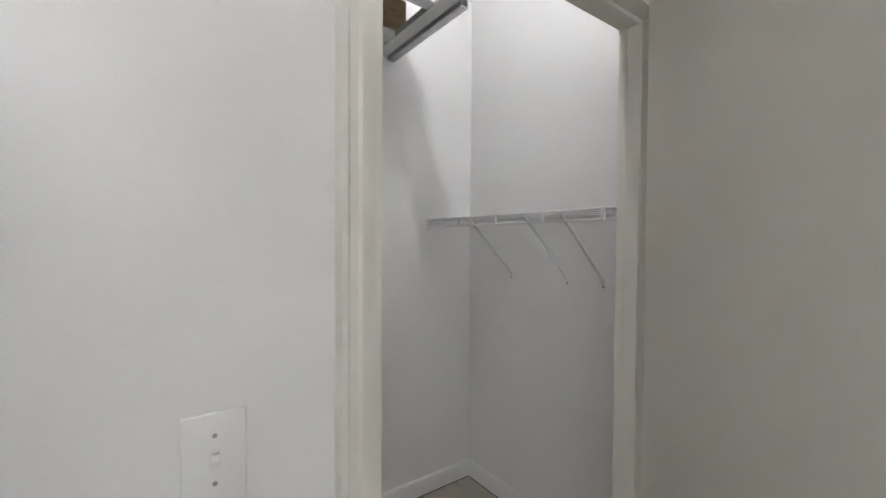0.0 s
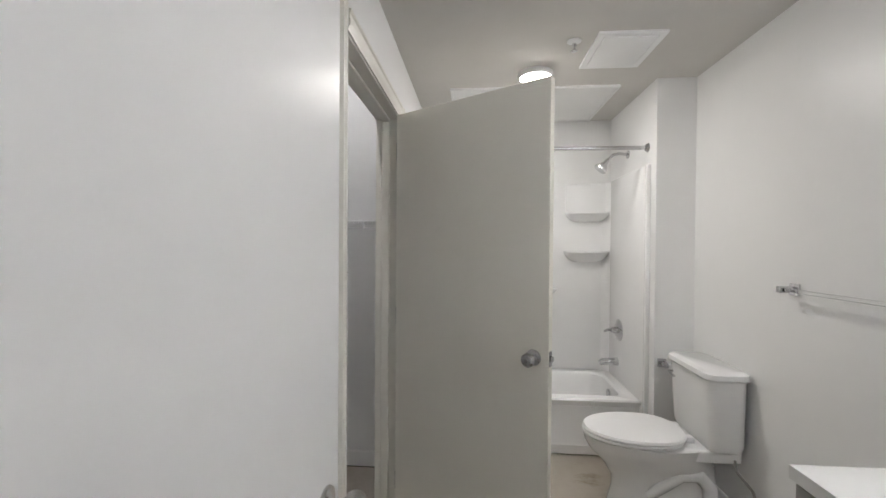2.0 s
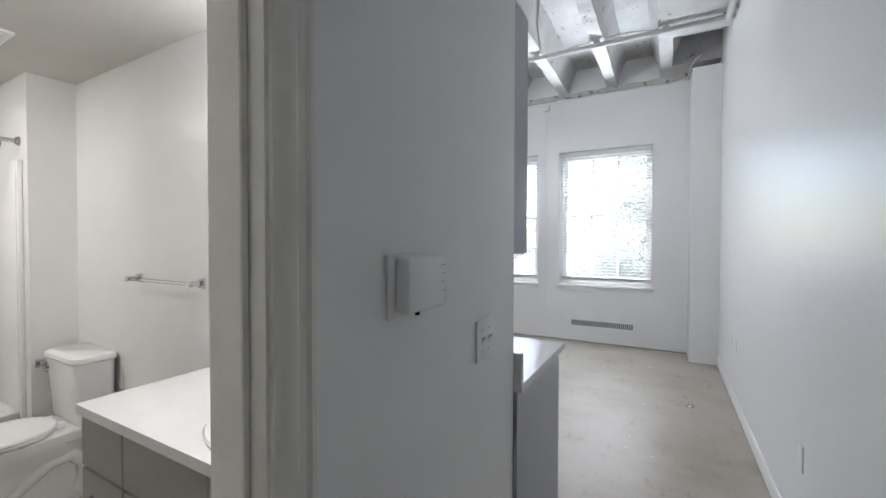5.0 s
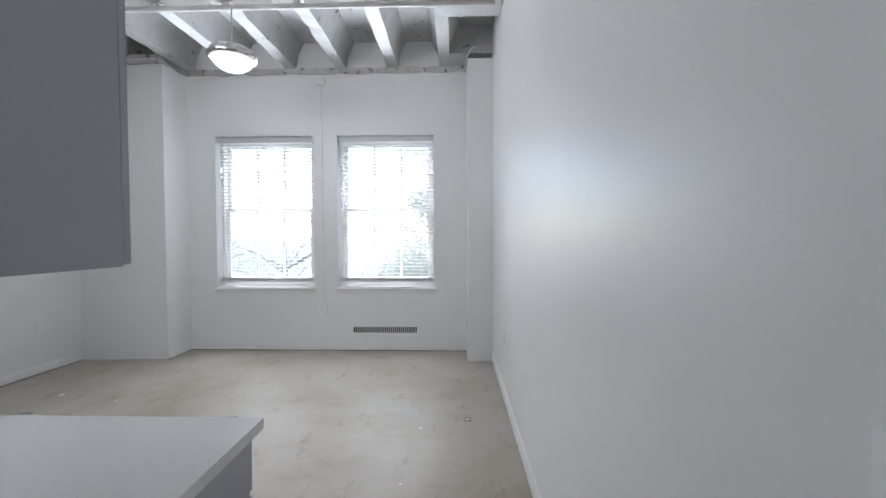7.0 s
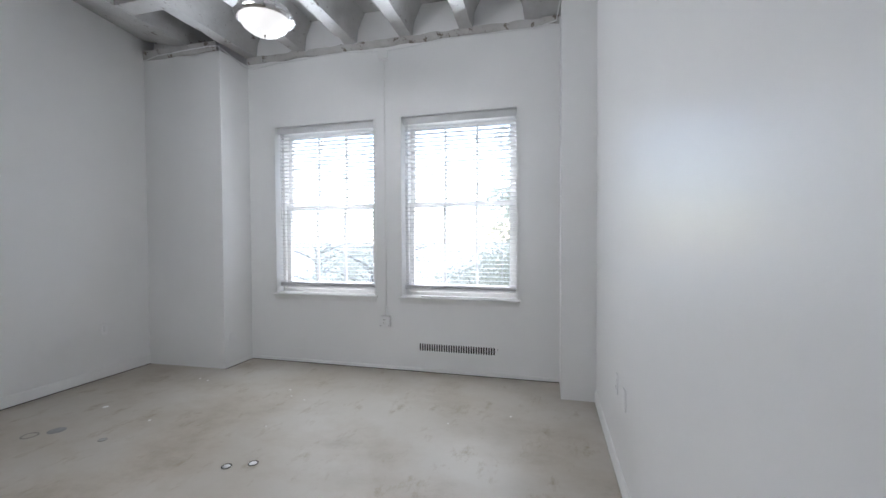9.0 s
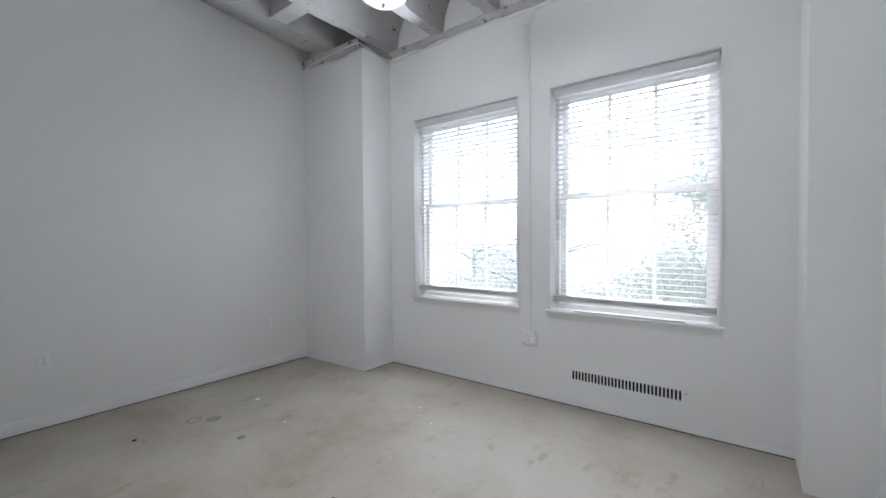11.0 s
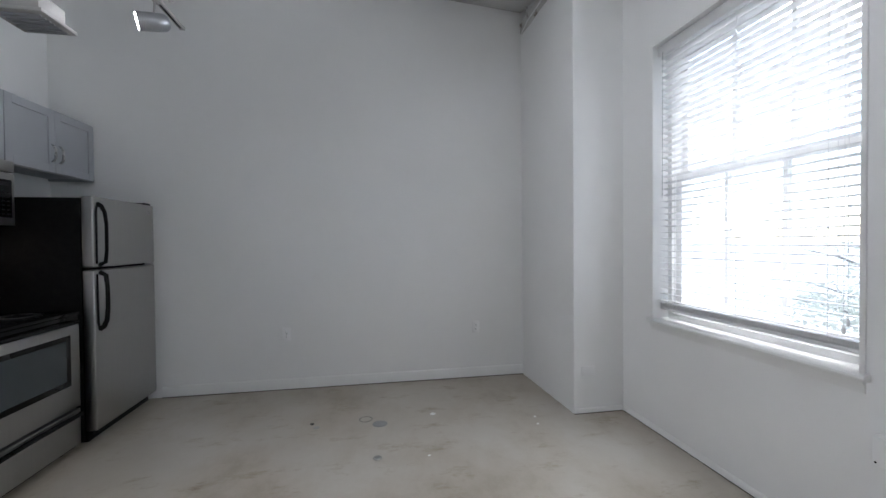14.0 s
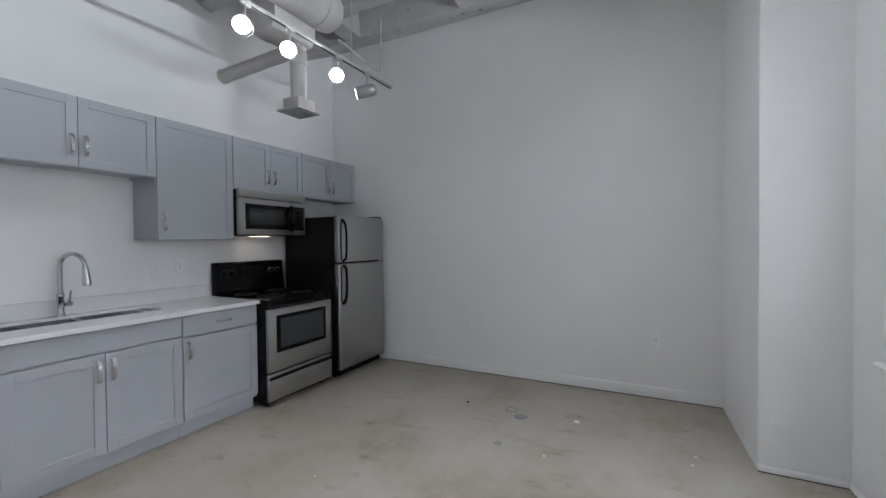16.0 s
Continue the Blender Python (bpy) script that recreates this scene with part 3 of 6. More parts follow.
# windows with frames, sashes, panes and blinds
def build_window(index, y0, y1):
    w = tagged(new(f"window_{index}"), "white double-hung window with three panes in each sash", "window", kind="structure")
    w.location = (8.5, (y0 + y1) / 2, WZ0)
    w_inv = Matrix.Translation(-Vector(w.location))

    def put(name, bm, mat, label="", parent=None):
        bmesh.ops.transform(bm, matrix=w_inv, verts=bm.verts)
        return part(name, bm, mat, parent or w, label)

    zm = 1.775
    put("window_frame", boxes((8.44, 8.60, y0, y0 + 0.035, WZ0, WZ1), (8.44, 8.60, y1 - 0.035, y1, WZ0, WZ1), (8.44, 8.60, y0 + 0.035, y1 - 0.035, WZ1 - 0.05, WZ1), (8.44, 8.60, y0 + 0.035, y1 - 0.035, WZ0, WZ0 + 0.04)), M_TRIM)
    a, b = y0 + 0.035, y1 - 0.035
    for k, (x, z0, z1) in enumerate(((8.545, zm - 0.02, WZ1 - 0.05), (8.495, WZ0 + 0.04, zm + 0.02))):
        st, rail = 0.05, 0.04
        lo = 0.075 if k else rail
        sash = put("sash", boxes((x - 0.02, x + 0.02, a, a + st, z0, z1), (x - 0.02, x + 0.02, b - st, b, z0, z1), (x - 0.02, x + 0.02, a + st, b - st, z1 - rail, z1), (x - 0.02, x + 0.02, a + st, b - st, z0, z0 + lo)), M_TRIM)
        third = (b - a - 2 * st) / 3
        for i in (1, 2):
            yy = a + st + third * i
            put("muntin", boxes((x - 0.016, x + 0.016, yy - 0.0125, yy + 0.0125, z0 + lo, z1 - rail)), M_TRIM, "", sash)
        for i in range(3):
            g0 = a + st + third * i + (0.0125 if i else 0)
            g1 = a + st + third * (i + 1) - (0.0125 if i < 2 else 0)
            pane = put("pane", boxes((x - 0.002, x + 0.002, g0, g1, z0 + lo, z1 - rail)), M_GLASS, "", sash)
            pane.visible_shadow = False
    put("sash_lock", bbox(8.455, 8.475, (a + b) / 2 - 0.03, (a + b) / 2 + 0.03, zm + 0.02, zm + 0.035, w=0.004), M_TRIM)
    # thin bead round the opening on the room side, stool and apron
    e = EAST
    put("bead", boxes((e - 0.008, e + 0.001, y0 - 0.02, y0, WZ0, WZ1 + 0.02), (e - 0.008, e + 0.001, y1, y1 + 0.02, WZ0, WZ1 + 0.02), (e - 0.008, e + 0.001, y0, y1, WZ1, WZ1 + 0.02)), M_TRIM)
    put("window_sill", prism([(8.45, 0.768), (e - 0.028, 0.768), (e - 0.036, 0.773), (e - 0.038, 0.781), (e - 0.034, 0.789), (e - 0.026, 0.793), (8.45, 0.793)], "y", y0 - 0.035, y1 + 0.035), M_TRIM, "white painted window stool")
    put("apron", prism([(e, 0.715), (e - 0.006, 0.715), (e - 0.010, 0.745), (e - 0.018, 0.757), (e - 0.020, 0.768), (e, 0.768)], "y", y0 - 0.02, y1 + 0.02), M_TRIM)
    return w


def slat_mesh(length):
    """A shallow curved slat, along y."""
    pts = [(-0.0245, -0.0028), (-0.013, -0.0004), (0.0, 0.0006), (0.013, -0.0004), (0.0245, -0.0028)]
    outline = [(a, b + 0.0014) for a, b in pts] + [(a, b - 0.0014) for a, b in pts[::-1]]
    bm = prism(outline, "y", -length / 2, length / 2)
    me = bpy.data.meshes.new("slat")
    bm.to_mesh(me)
    bm.free()
    me.materials.append(M_BLIND)
    return me


def build_blind(y0, y1, tilt, sag, label):
    bl = thing("window_blind", label, "blind", "window blinds")
    c = Vector((8.392, (y0 + y1) / 2, WZ1))
    bl.location = c
    half = (y1 - y0) / 2 - 0.012
    part("head_rail", bbox(-0.026, 0.028, -half, half, -0.052, -0.004, w=0.002, seg=1), M_BLIND, bl)
    part("valance", bbox(-0.040, -0.028, -half, half, -0.075, -0.006, w=0.003), M_BLIND, bl)
    me = slat_mesh(2 * half - 0.006)
    n, top, pitch = 40, -0.09, 0.0428
    for i in range(n):
        s = new("slat", me)
        s.parent = bl
        wob = random.uniform(-1.2, 1.2)
        s.matrix_basis = pose(random.uniform(-0.001, 0.001), random.uniform(-0.001, 0.001), top - pitch * i, sag * i / n, tilt + wob, 0)
    base = top - pitch * (n - 1)
    for i in range(5):
        s = new("slat", me)
        s.parent = bl
        s.matrix_basis = pose(0, 0, base - 0.020 - 0.0046 * i, sag, 1.0, 0)
    r = part("bottom_rail", bbox(-0.026, 0.026, -half + 0.003, half - 0.003, -0.010, 0.010, w=0.004), M_BLIND, bl)
    r.matrix_basis = pose(0, 0, base - 0.056, sag, 0, 0)
    for yy in (-half + 0.14, 0.0, half - 0.14):
        for xx in (-0.0262, 0.0262):
            part("ladder_cord", boxes((xx - 0.0007, xx + 0.0007, yy - 0.0012, yy + 0.0012, base - 0.06, -0.05)), M_BLIND, bl)
    part("tilt_wand", tube([(-0.046, half - 0.05, -0.06), (-0.048, half - 0.05, -0.55), (-0.046, half - 0.045, -1.05)], 0.0035, 6), M_ACRYLIC_CLEAR, bl)
    for k, dz in ((0, 0.0), (1, 0.035)):
        part("pull_cord", tube([(-0.044, -half + 0.05 + 0.014 * k, -0.06), (-0.046, -half + 0.048 + 0.016 * k, -1.68 - dz)], 0.0011, 5), M_BLIND, bl)
        part("tassel", lathe([(0.0, 0.0), (0.006, 0.0), (0.0075, 0.02), (0.004, 0.034), (0.0, 0.035)], (-0.046, -half + 0.048 + 0.016 * k, -1.715 - dz), "z", 10, False), M_PLASTIC, bl)
    return bl


for i, (wy0, wy1) in enumerate(WINDOWS):
    build_window(i + 1, wy0, wy1)
build_blind(*WINDOWS[0], 5.0, 0.0, "white two-inch slat blind lowered with its slats open")
build_blind(*WINDOWS[1], 4.0, 0.35, "white two-inch slat blind, slats open, bottom rail slightly skewed")

# perforated strip in the stool of the second window
sg = thing("sill_grille", "white slotted metal grille set in the window stool", "grille")
sg.location = (8.318, 0.47, 0.7945)
part("plate", boxes((-0.024, 0.024, -0.40, 0.40, -0.001, 0.0008)), M_TRIM, sg)
for i in range(34):
    for k in (-0.011, 0.011):
        part("slot", boxes((k - 0.008, k + 0.008, -0.385 + i * 0.0235 - 0.007, -0.385 + i * 0.0235 + 0.007, 0.0005, 0.0013)), M_DARK, sg)

# slotted vent in the window wall
vg = thing("wall_vent", "slotted vent with dark upright openings in the white wall", "vent")
vg.location = (EAST, 0.493, 0.262)
part("plate", bbox(-0.004, 0.001, -0.43, 0.43, -0.075, 0.06, w=0.001, seg=1), M_WALL, vg)
for i in range(31):
    yy = -0.388 + i * 0.776 / 30
    part("slot", prism([(yy + 0.0075 * math.cos(a), zz + 0.0075 * math.sin(a)) for zz, a0 in ((0.03, 0), (-0.03, math.pi)) for a in (a0 + math.pi * q / 4 for q in range(5))], "x", -0.0055, -0.003), M_DARK, vg)
part("screw", lathe([(0.0, -0.003), (0.006, -0.003), (0.006, 0.002), (0.0, 0.002)], (-0.002, -0.425, 0.02), "x", 10, False), M_STEEL, vg)


# outlets and switches: built facing +x, then turned
def plate(name, label, category, place, turn, kind, w=0.072, h=0.116, group=""):
    p = thing(name, label, category, group)
    part("cover_plate", bbox(0.0, 0.006, -w / 2, w / 2, -h / 2, h / 2, w=0.0025), M_PLASTIC, p)
    if kind == "outlet":
        for z in (0.0195, -0.0195):
            f = part("receptacle", bbox(0.0055, 0.0075, -0.0165, 0.0165, z - 0.0135, z + 0.0135, w=0.0009, seg=1), M_PLASTIC, p)
            for y, hh in ((-0.0065, 0.0045), (0.0065, 0.0035)):
                part("slot", boxes((0.007, 0.0078, y - 0.0011, y + 0.0011, z + 0.002 - hh, z + 0.002 + hh)), M_DARK, f)
            part("ground_hole", lathe([(0, 0.007), (0.0024, 0.007), (0.0024, 0.0078), (0, 0.0078)], (0, 0, z - 0.008), "x", 8, False), M_DARK, f)
    elif kind == "switch":
        n = max(1, round(w / 0.06) - 0) if w > 0.1 else 1
        for k in range(n):
            yy = (k - (n - 1) / 2) * 0.046
            s = part("switch_slot", bbox(0.0055, 0.0068, yy - 0.0055, yy + 0.0055, -0.012, 0.012, w=0.0006, seg=1), M_TRIM, p)
            part("toggle", prism([(0.005, -0.004), (0.016, 0.006), (0.018, 0.011), (0.013, 0.012), (0.005, 0.005)], "y", yy - 0.004, yy + 0.004), M_PLASTIC, s, "white toggle")
            for z in (0.03, -0.03):
                part("screw", lathe([(0, 0.0055), (0.003, 0.0055), (0.003, 0.0066), (0, 0.0066)], (0, yy, z), "x", 8, False), M_STEEL, p)
    if kind == "outlet":
        part("screw", lathe([(0, 0.0055), (0.003, 0.0055), (0.003, 0.0066), (0, 0.0066)], (0, 0, 0), "x", 8, False), M_STEEL, p)
    p.matrix_world = pose(*place, 0, 0, turn)
    return p


OUT = "white duplex outlet with cover plate on the white wall"
plate("wall_outlet", OUT, "outlet", (5.595, NORTH, 0.508), -90, "outlet", group="wall outlets")
plate("wall_outlet", OUT, "outlet", (7.38, NORTH, 0.50), -90, "outlet", group="wall outlets")
plate("wall_outlet", OUT, "outlet", (6.84, SOUTH, 0.535), 90, "outlet", group="wall outlets")
plate("wall_plate", "white blank cover plate on the white wall", "cover plate", (6.60, SOUTH, 0.53), 90, "blank")
plate("wall_plate", "white blank cover plate low on the side wall", "cover plate", (4.70, SOUTH, 0.462), 90, "blank")
plate("light_switch", "white toggle switch on the hall's side wall", "switch", (3.70, SOUTH, 1.16), 90, "switch")
plate("wall_plate", "painted-over blank cover plate on the corner pier", "cover plate", (8.02, 2.968, 0.332), -90, "blank", 0.115, 0.072)
plate("wall_outlet", "white duplex outlet above the kitchen backsplash", "outlet", (KITCHEN, 2.04, 1.205), 0, "outlet", group="wall outlets")
plate("light_switch", "white toggle switch above the kitchen backsplash", "switch", (KITCHEN, 1.85, 1.195), 0, "switch")
plate("light_switch", "white double toggle switch by the bathroom door", "switch", (3.478, HALL, 1.126), -90, "switch", 0.117, 0.118)

# thermostat
th = thing("thermostat", "white plastic thermostat on its square backing plate", "thermostat")
part("backing_plate", bbox(-0.08, 0.085, -0.008, 0.0, -0.065, 0.06, w=0.003), M_PLASTIC, th)
part("housing", bbox(-0.058, 0.088, -0.040, -0.006, -0.055, 0.056, w=0.007, seg=3), M_PLASTIC, th)
part("slider", bbox(-0.02, -0.010, -0.034, -0.028, -0.062, -0.054, w=0.001), M_DARK, th)
for i in range(4):
    part("label_mark", boxes((0.066, 0.082, -0.0412, -0.0398, 0.034 - i * 0.018, 0.0352 - i * 0.018)), M_STEEL, th)
th.location = (3.085, HALL, 1.325)

# surface conduit with its boxes between the windows
cd = thing("wall_conduit", "thin white surface conduit from ceiling box to outlet box", "conduit")
cd.location = (EAST, 1.268, 0.52)
part("pipe", tube([(-0.008, -0.006, 0.05), (-0.008, -0.004, 1.0), (-0.008, 0.0, 2.80)], 0.0075, 10), M_TRIM, cd)
part("junction_box", bbox(-0.045, 0, -0.05, 0.05, 2.78, 2.87, w=0.004), M_TRIM, cd)
ob_ = part("outlet_box", bbox(-0.045, 0, -0.058, 0.058, -0.058, 0.058, w=0.006), M_PLASTIC, cd)
for z in (0.0195, -0.0195):
    part("receptacle", bbox(-0.0475, -0.044, -0.0165, 0.0165, z - 0.0135, z + 0.0135, w=0.0009, seg=1), M_TRIM, ob_)
    for y in (-0.0065, 0.0065):
        part("slot", boxes((-0.0482, -0.047, y - 0.0012, y + 0.0012, z - 0.002, z + 0.007)), M_DARK, ob_)
for y in (-0.045, 0.045):
    part("screw", lathe([(0, -0.0465), (0.004, -0.0465), (0.004, -0.044), (0, -0.044)], (0, y, -0.043), "x", 8, False), M_DARK, ob_)
for z in (0.25, 1.2, 2.2):
    part("strap", bbox(-0.017, 0, -0.014, 0.008, z - 0.008, z + 0.008, w=0.002), M_TRIM, cd)

# loose white cable along the wall tops
pts = [(7.86, 3.94, 3.40), (7.85, 3.75, 3.43), (7.855, 3.4, 3.445), (7.85, 3.05, 3.45), (7.86, 2.955, 3.445), (8.05, 2.945, 3.41), (8.25, 2.945, 3.375), (8.305, 2.90, 3.37)]
tagged(mesh_ob("ceiling_cable", tube(pts, 0.006, 8), M_WIRE), "loose white cable sagging round the pier top", "cable")
pts = [(8.312, 2.90, 3.37)] + [(8.312, 2.9 - 0.3 * i, 3.415 - 0.012 * math.sin(i * 1.3)) for i in range(1, 5)] + [(8.31, 1.30, 3.385)]
tagged(mesh_ob("ceiling_cable", tube(pts, 0.006, 8), M_WIRE), "white cable along the top of the window wall", "cable")
pts = [(8.31, 1.24, 3.385), (8.312, 0.95, 3.40), (8.312, 0.6, 3.43), (8.312, 0.1, 3.425), (8.31, -0.3, 3.42), (8.25, -0.49, 3.43), (8.0, -0.52, 3.47), (7.93, -0.56, 3.53), (7.92, -0.62, 3.56)]
tagged(mesh_ob("ceiling_cable", tube(pts, 0.006, 8), M_WIRE), "white cable hanging to the side pier's top", "cable")

for pts, text in (([(7.58, 0.865, 3.775), (7.53, 0.77, 3.79), (7.50, 0.64, 3.785), (7.48, 0.53, 3.77)], "thin dark cable crossing a ceiling bay"),
                  ([(7.21, 0.295, 3.665), (7.14, 0.20, 3.635), (7.11, 0.10, 3.62), (7.14, -0.06, 3.615), (7.20, -0.175, 3.61)], "thin dark cable sagging between two ceiling ribs")):
    tagged(mesh_ob("ceiling_cable", tube(pts, 0.0055, 8), M_RING), text, "cable")

# conduit pipe under the ribs
cp = thing("ceiling_conduit", "white painted conduit clamped under the ceiling ribs", "conduit")
cp.location = (6.90, 0, 3.46)
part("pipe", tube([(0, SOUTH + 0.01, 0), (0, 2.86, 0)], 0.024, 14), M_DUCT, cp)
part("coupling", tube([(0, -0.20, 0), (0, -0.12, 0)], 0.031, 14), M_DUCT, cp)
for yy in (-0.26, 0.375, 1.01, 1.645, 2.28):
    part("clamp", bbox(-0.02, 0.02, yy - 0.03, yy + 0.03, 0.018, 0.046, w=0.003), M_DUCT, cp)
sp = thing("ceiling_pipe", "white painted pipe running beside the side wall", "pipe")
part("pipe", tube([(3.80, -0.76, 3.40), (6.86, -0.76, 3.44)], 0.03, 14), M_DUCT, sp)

# pendant dome light
dl = thing("dome_light", "frosted bowl ceiling light with brushed nickel rim, lit", "lamp")
dl.location = (6.79, 1.535, 2.84)
part("bowl", lathe([(0.0, 0.012), (0.05, 0.016), (0.10, 0.032), (0.145, 0.065), (0.168, 0.105), (0.172, 0.135), (0.165, 0.135), (0.140, 0.07), (0.09, 0.04), (0.0, 0.022)], steps=40, caps=False), M_DOME, dl, "glowing frosted glass bowl")
part("rim", lathe([(0.168, 0.120), (0.180, 0.112), (0.200, 0.122), (0.205, 0.135), (0.192, 0.150), (0.188, 0.165), (0.165, 0.195), (0.10, 0.215), (0.0, 0.218)], steps=40, caps=False), M_NICKEL, dl, "brushed nickel rim")
part("finial", lathe([(0.0, -0.012), (0.007, -0.008), (0.009, 0.0), (0.005, 0.006), (0.010, 0.012), (0.0, 0.016)], steps=14, caps=False), M_NICKEL, dl)
part("rod", tube([(0, 0, 0.21), (0, 0, 0.985)], 0.006, 8), M_NICKEL, dl)
part("coupling", tube([(0, 0, 0.215), (0, 0, 0.28)], 0.011, 10), M_NICKEL, dl)


# sealed floor plugs, rings and paint spots
def floor_disc(name, label, category, x, y, r, mat, ring=False):
    prof = [(r * 0.78, 0.0), (r * 0.8, 0.0022), (r * 0.97, 0.0022), (r, 0.0)] if ring else [(0.0, 0.0026), (r * 0.9, 0.0024), (r, 0.0)]
    return tagged(mesh_ob(name, lathe(prof, (x, y, 0.0), steps=24, caps=False), mat), label, category)


M_PATCH = mixed("grey_mortar_patch", (0.26, 0.26, 0.26), (0.32, 0.32, 0.32), 20.0, (0.6, 0.75), bumps=(90.0, 0.3, 0.002))
floor_disc("floor_plug", "round grey mortar plug in the concrete", "floor plug", 6.42, 3.083, 0.055, M_PATCH)
floor_disc("floor_ring", "round seam of an old plug in the concrete", "floor plug", 6.315, 3.18, 0.052, M_RING, True)
floor_disc("hole_cover", "small metal cap in the concrete floor", "floor cap", 5.965, 3.105, 0.022, M_STEEL)
floor_disc("drill_hole", "small dark hole in the concrete floor", "floor hole", 5.925, 3.17, 0.016, M_DARK)
floor_disc("hole_cover", "small metal cap in the concrete floor", "floor cap", 6.396, 2.603, 0.022, M_STEEL)
floor_disc("floor_ring", "small seam ring round a filled hole", "floor plug", 6.396, 2.603, 0.028, M_RING, True)
floor_disc("floor_spot", "white paint spot on the concrete floor", "paint spot", 6.83, 3.18, 0.022, M_TRIM)
floor_disc("hole_cover", "white capped hole with dark rim in the floor", "floor cap", 6.415, -0.476, 0.02, M_TRIM)
floor_disc("floor_ring", "dark rim of a capped hole", "floor plug", 6.415, -0.476, 0.027, M_DARK, True)
for px, py in ((6.40, 1.364), (6.33, 1.50)):
    floor_disc("hole_cover", "white capped hole with dark rim in the floor", "floor cap", px, py, 0.024, M_TRIM)
    floor_disc("floor_ring", "dark rim of a capped hole", "floor plug", px, py, 0.031, M_DARK, True)
rng = random.Random(4)
for k in range(14):
    floor_disc("floor_spot", "tiny pale paint spot on the concrete", "paint spot", rng.uniform(4.9, 7.8), rng.uniform(-0.5, 3.7), rng.uniform(0.004, 0.011), M_TRIM)

# ---- outside the windows ----
M_GROUND = mixed("pale_paving", (0.34, 0.34, 0.32), (0.44, 0.44, 0.42), 0.4, (0.9, 1.0), bumps=None)
M_LEAF = mixed("leaf", (0.23, 0.245, 0.20), (0.30, 0.315, 0.265), 3.0, (0.5, 0.6), bumps=None)
_nt = M_LEAF.node_tree
_tr = _nt.nodes.new("ShaderNodeBsdfTranslucent")
_tr.inputs["Color"].default_value = (0.48, 0.495, 0.42, 1)
_mx = _nt.nodes.new("ShaderNodeMixShader")
_mx.inputs["Fac"].default_value = 0.65
_nt.links.new(_nt.nodes["Principled BSDF"].outputs["BSDF"], _mx.inputs[1])
_nt.links.new(_tr.outputs["BSDF"], _mx.inputs[2])
_nt.links.new(_mx.outputs["Shader"], _nt.nodes["Material Output"].inputs["Surface"])
M_BARK = mixed("bark", (0.24, 0.225, 0.205), (0.32, 0.305, 0.285), 5.0, (0.8, 0.9), bumps=(20.0, 0.5, 0.01))
tagged(mesh_ob("ground", boxes((-900, 900, -900, 900, -4.0, -3.8)), M_GROUND), "pale sunlit paving below the building", "ground", kind="structure")


def build_tree(x, y, crown_z, r, h, leaves, seed):
    rnd = random.Random(seed)
    t = thing("tree", "leafy green tree outside the windows", "tree", "trees outside")
    t.location = (x, y, -3.8)
    top = crown_z + 3.8
    bm = tube([(0, 0, 0), (0.05, 0.03, top * 0.4), (-0.05, 0.08, top * 0.8), (0, 0, top)], [0.22, 0.17, 0.12, 0.03], 8)
    tips = []
    for i in range(16):
        a, z0 = rnd.uniform(0, 6.28), top * rnd.uniform(0.35, 0.9)
        d = r * rnd.uniform(0.5, 0.95)
        tip = (d * math.cos(a), d * math.sin(a), z0 + h * rnd.uniform(0.05, 0.45))
        tips.append(tip)
        tube([(0, 0, z0), (tip[0] * 0.5, tip[1] * 0.5, z0 + (tip[2] - z0) * 0.65), tip], [0.07, 0.045, 0.012], 5, 1.0, bm)
    part("trunk", bm, M_BARK, t)
    verts, faces = [], []
    clumps = [(Vector(tp) + Vector((rnd.gauss(0, 0.5), rnd.gauss(0, 0.5), rnd.gauss(0, 0.4))), rnd.uniform(0.45, 0.95)) for tp in tips for _ in range(4)]
    for k in range(leaves):
        c, s = rnd.choice(clumps)
        p = c + Vector((rnd.gauss(0, s * 0.55), rnd.gauss(0, s * 0.55), rnd.gauss(0, s * 0.42)))
        u = Vector((rnd.uniform(-1, 1), rnd.uniform(-1, 1), rnd.uniform(-0.6, 0.6))).normalized() * rnd.uniform(0.05, 0.095)
        v = u.orthogonal().normalized() * rnd.uniform(0.024, 0.044)
        n = len(verts)
        verts += [p - u, p + v, p + u, p - v]
        faces.append((n, n + 1, n + 2, n + 3))
    me = bpy.data.meshes.new("crown")
    me.from_pydata(verts, [], faces)
    me.materials.append(M_LEAF)
    cr = new("crown", me)
    cr.parent = t
    return t


build_tree(17.5, -0.6, 4.2, 2.3, 3.0, 15000, 11)
build_tree(19.0, 1.6, 0.2, 2.6, 3.4, 6500, 12)
build_tree(22.0, 7.5, 1.0, 3.2, 3.8, 4500, 13)
build_tree(15.0, 4.6, -0.3, 2.1, 2.8, 3500, 14)
build_tree(26.0, 13.0, 1.0, 3.6, 4.0, 5000, 15)
build_tree(24.0, -5.0, 1.4, 3.4, 4.0, 9000, 16)


# ---- kitchen ----
def bow_handle(name, parent, place, length, upright, label="brushed nickel bow pull"):
    """An arched pull on a front that faces +x."""
    n = 12
    out, inn = [], []
    for i in range(n + 1):
        u = -1 + 2 * i / n
        out.append((0.006 + 0.026 * (1 - u ** 4), u * length / 2))
        inn.append((max(0.0, -0.002 + 0.026 * (1 - u ** 4)), u * (length / 2 - 0.004)))
    outline = [(place[0] + d, (place[2] if upright else place[1]) + t) for d, t in out + inn[::-1]]
    if upright:
        bm = prism(outline, "y", place[1] - 0.009, place[1] + 0.009)
    else:
        bm = prism(outline, "z", place[2] - 0.009, place[2] + 0.009)
    return part(name, bm, M_NICKEL, parent, label)


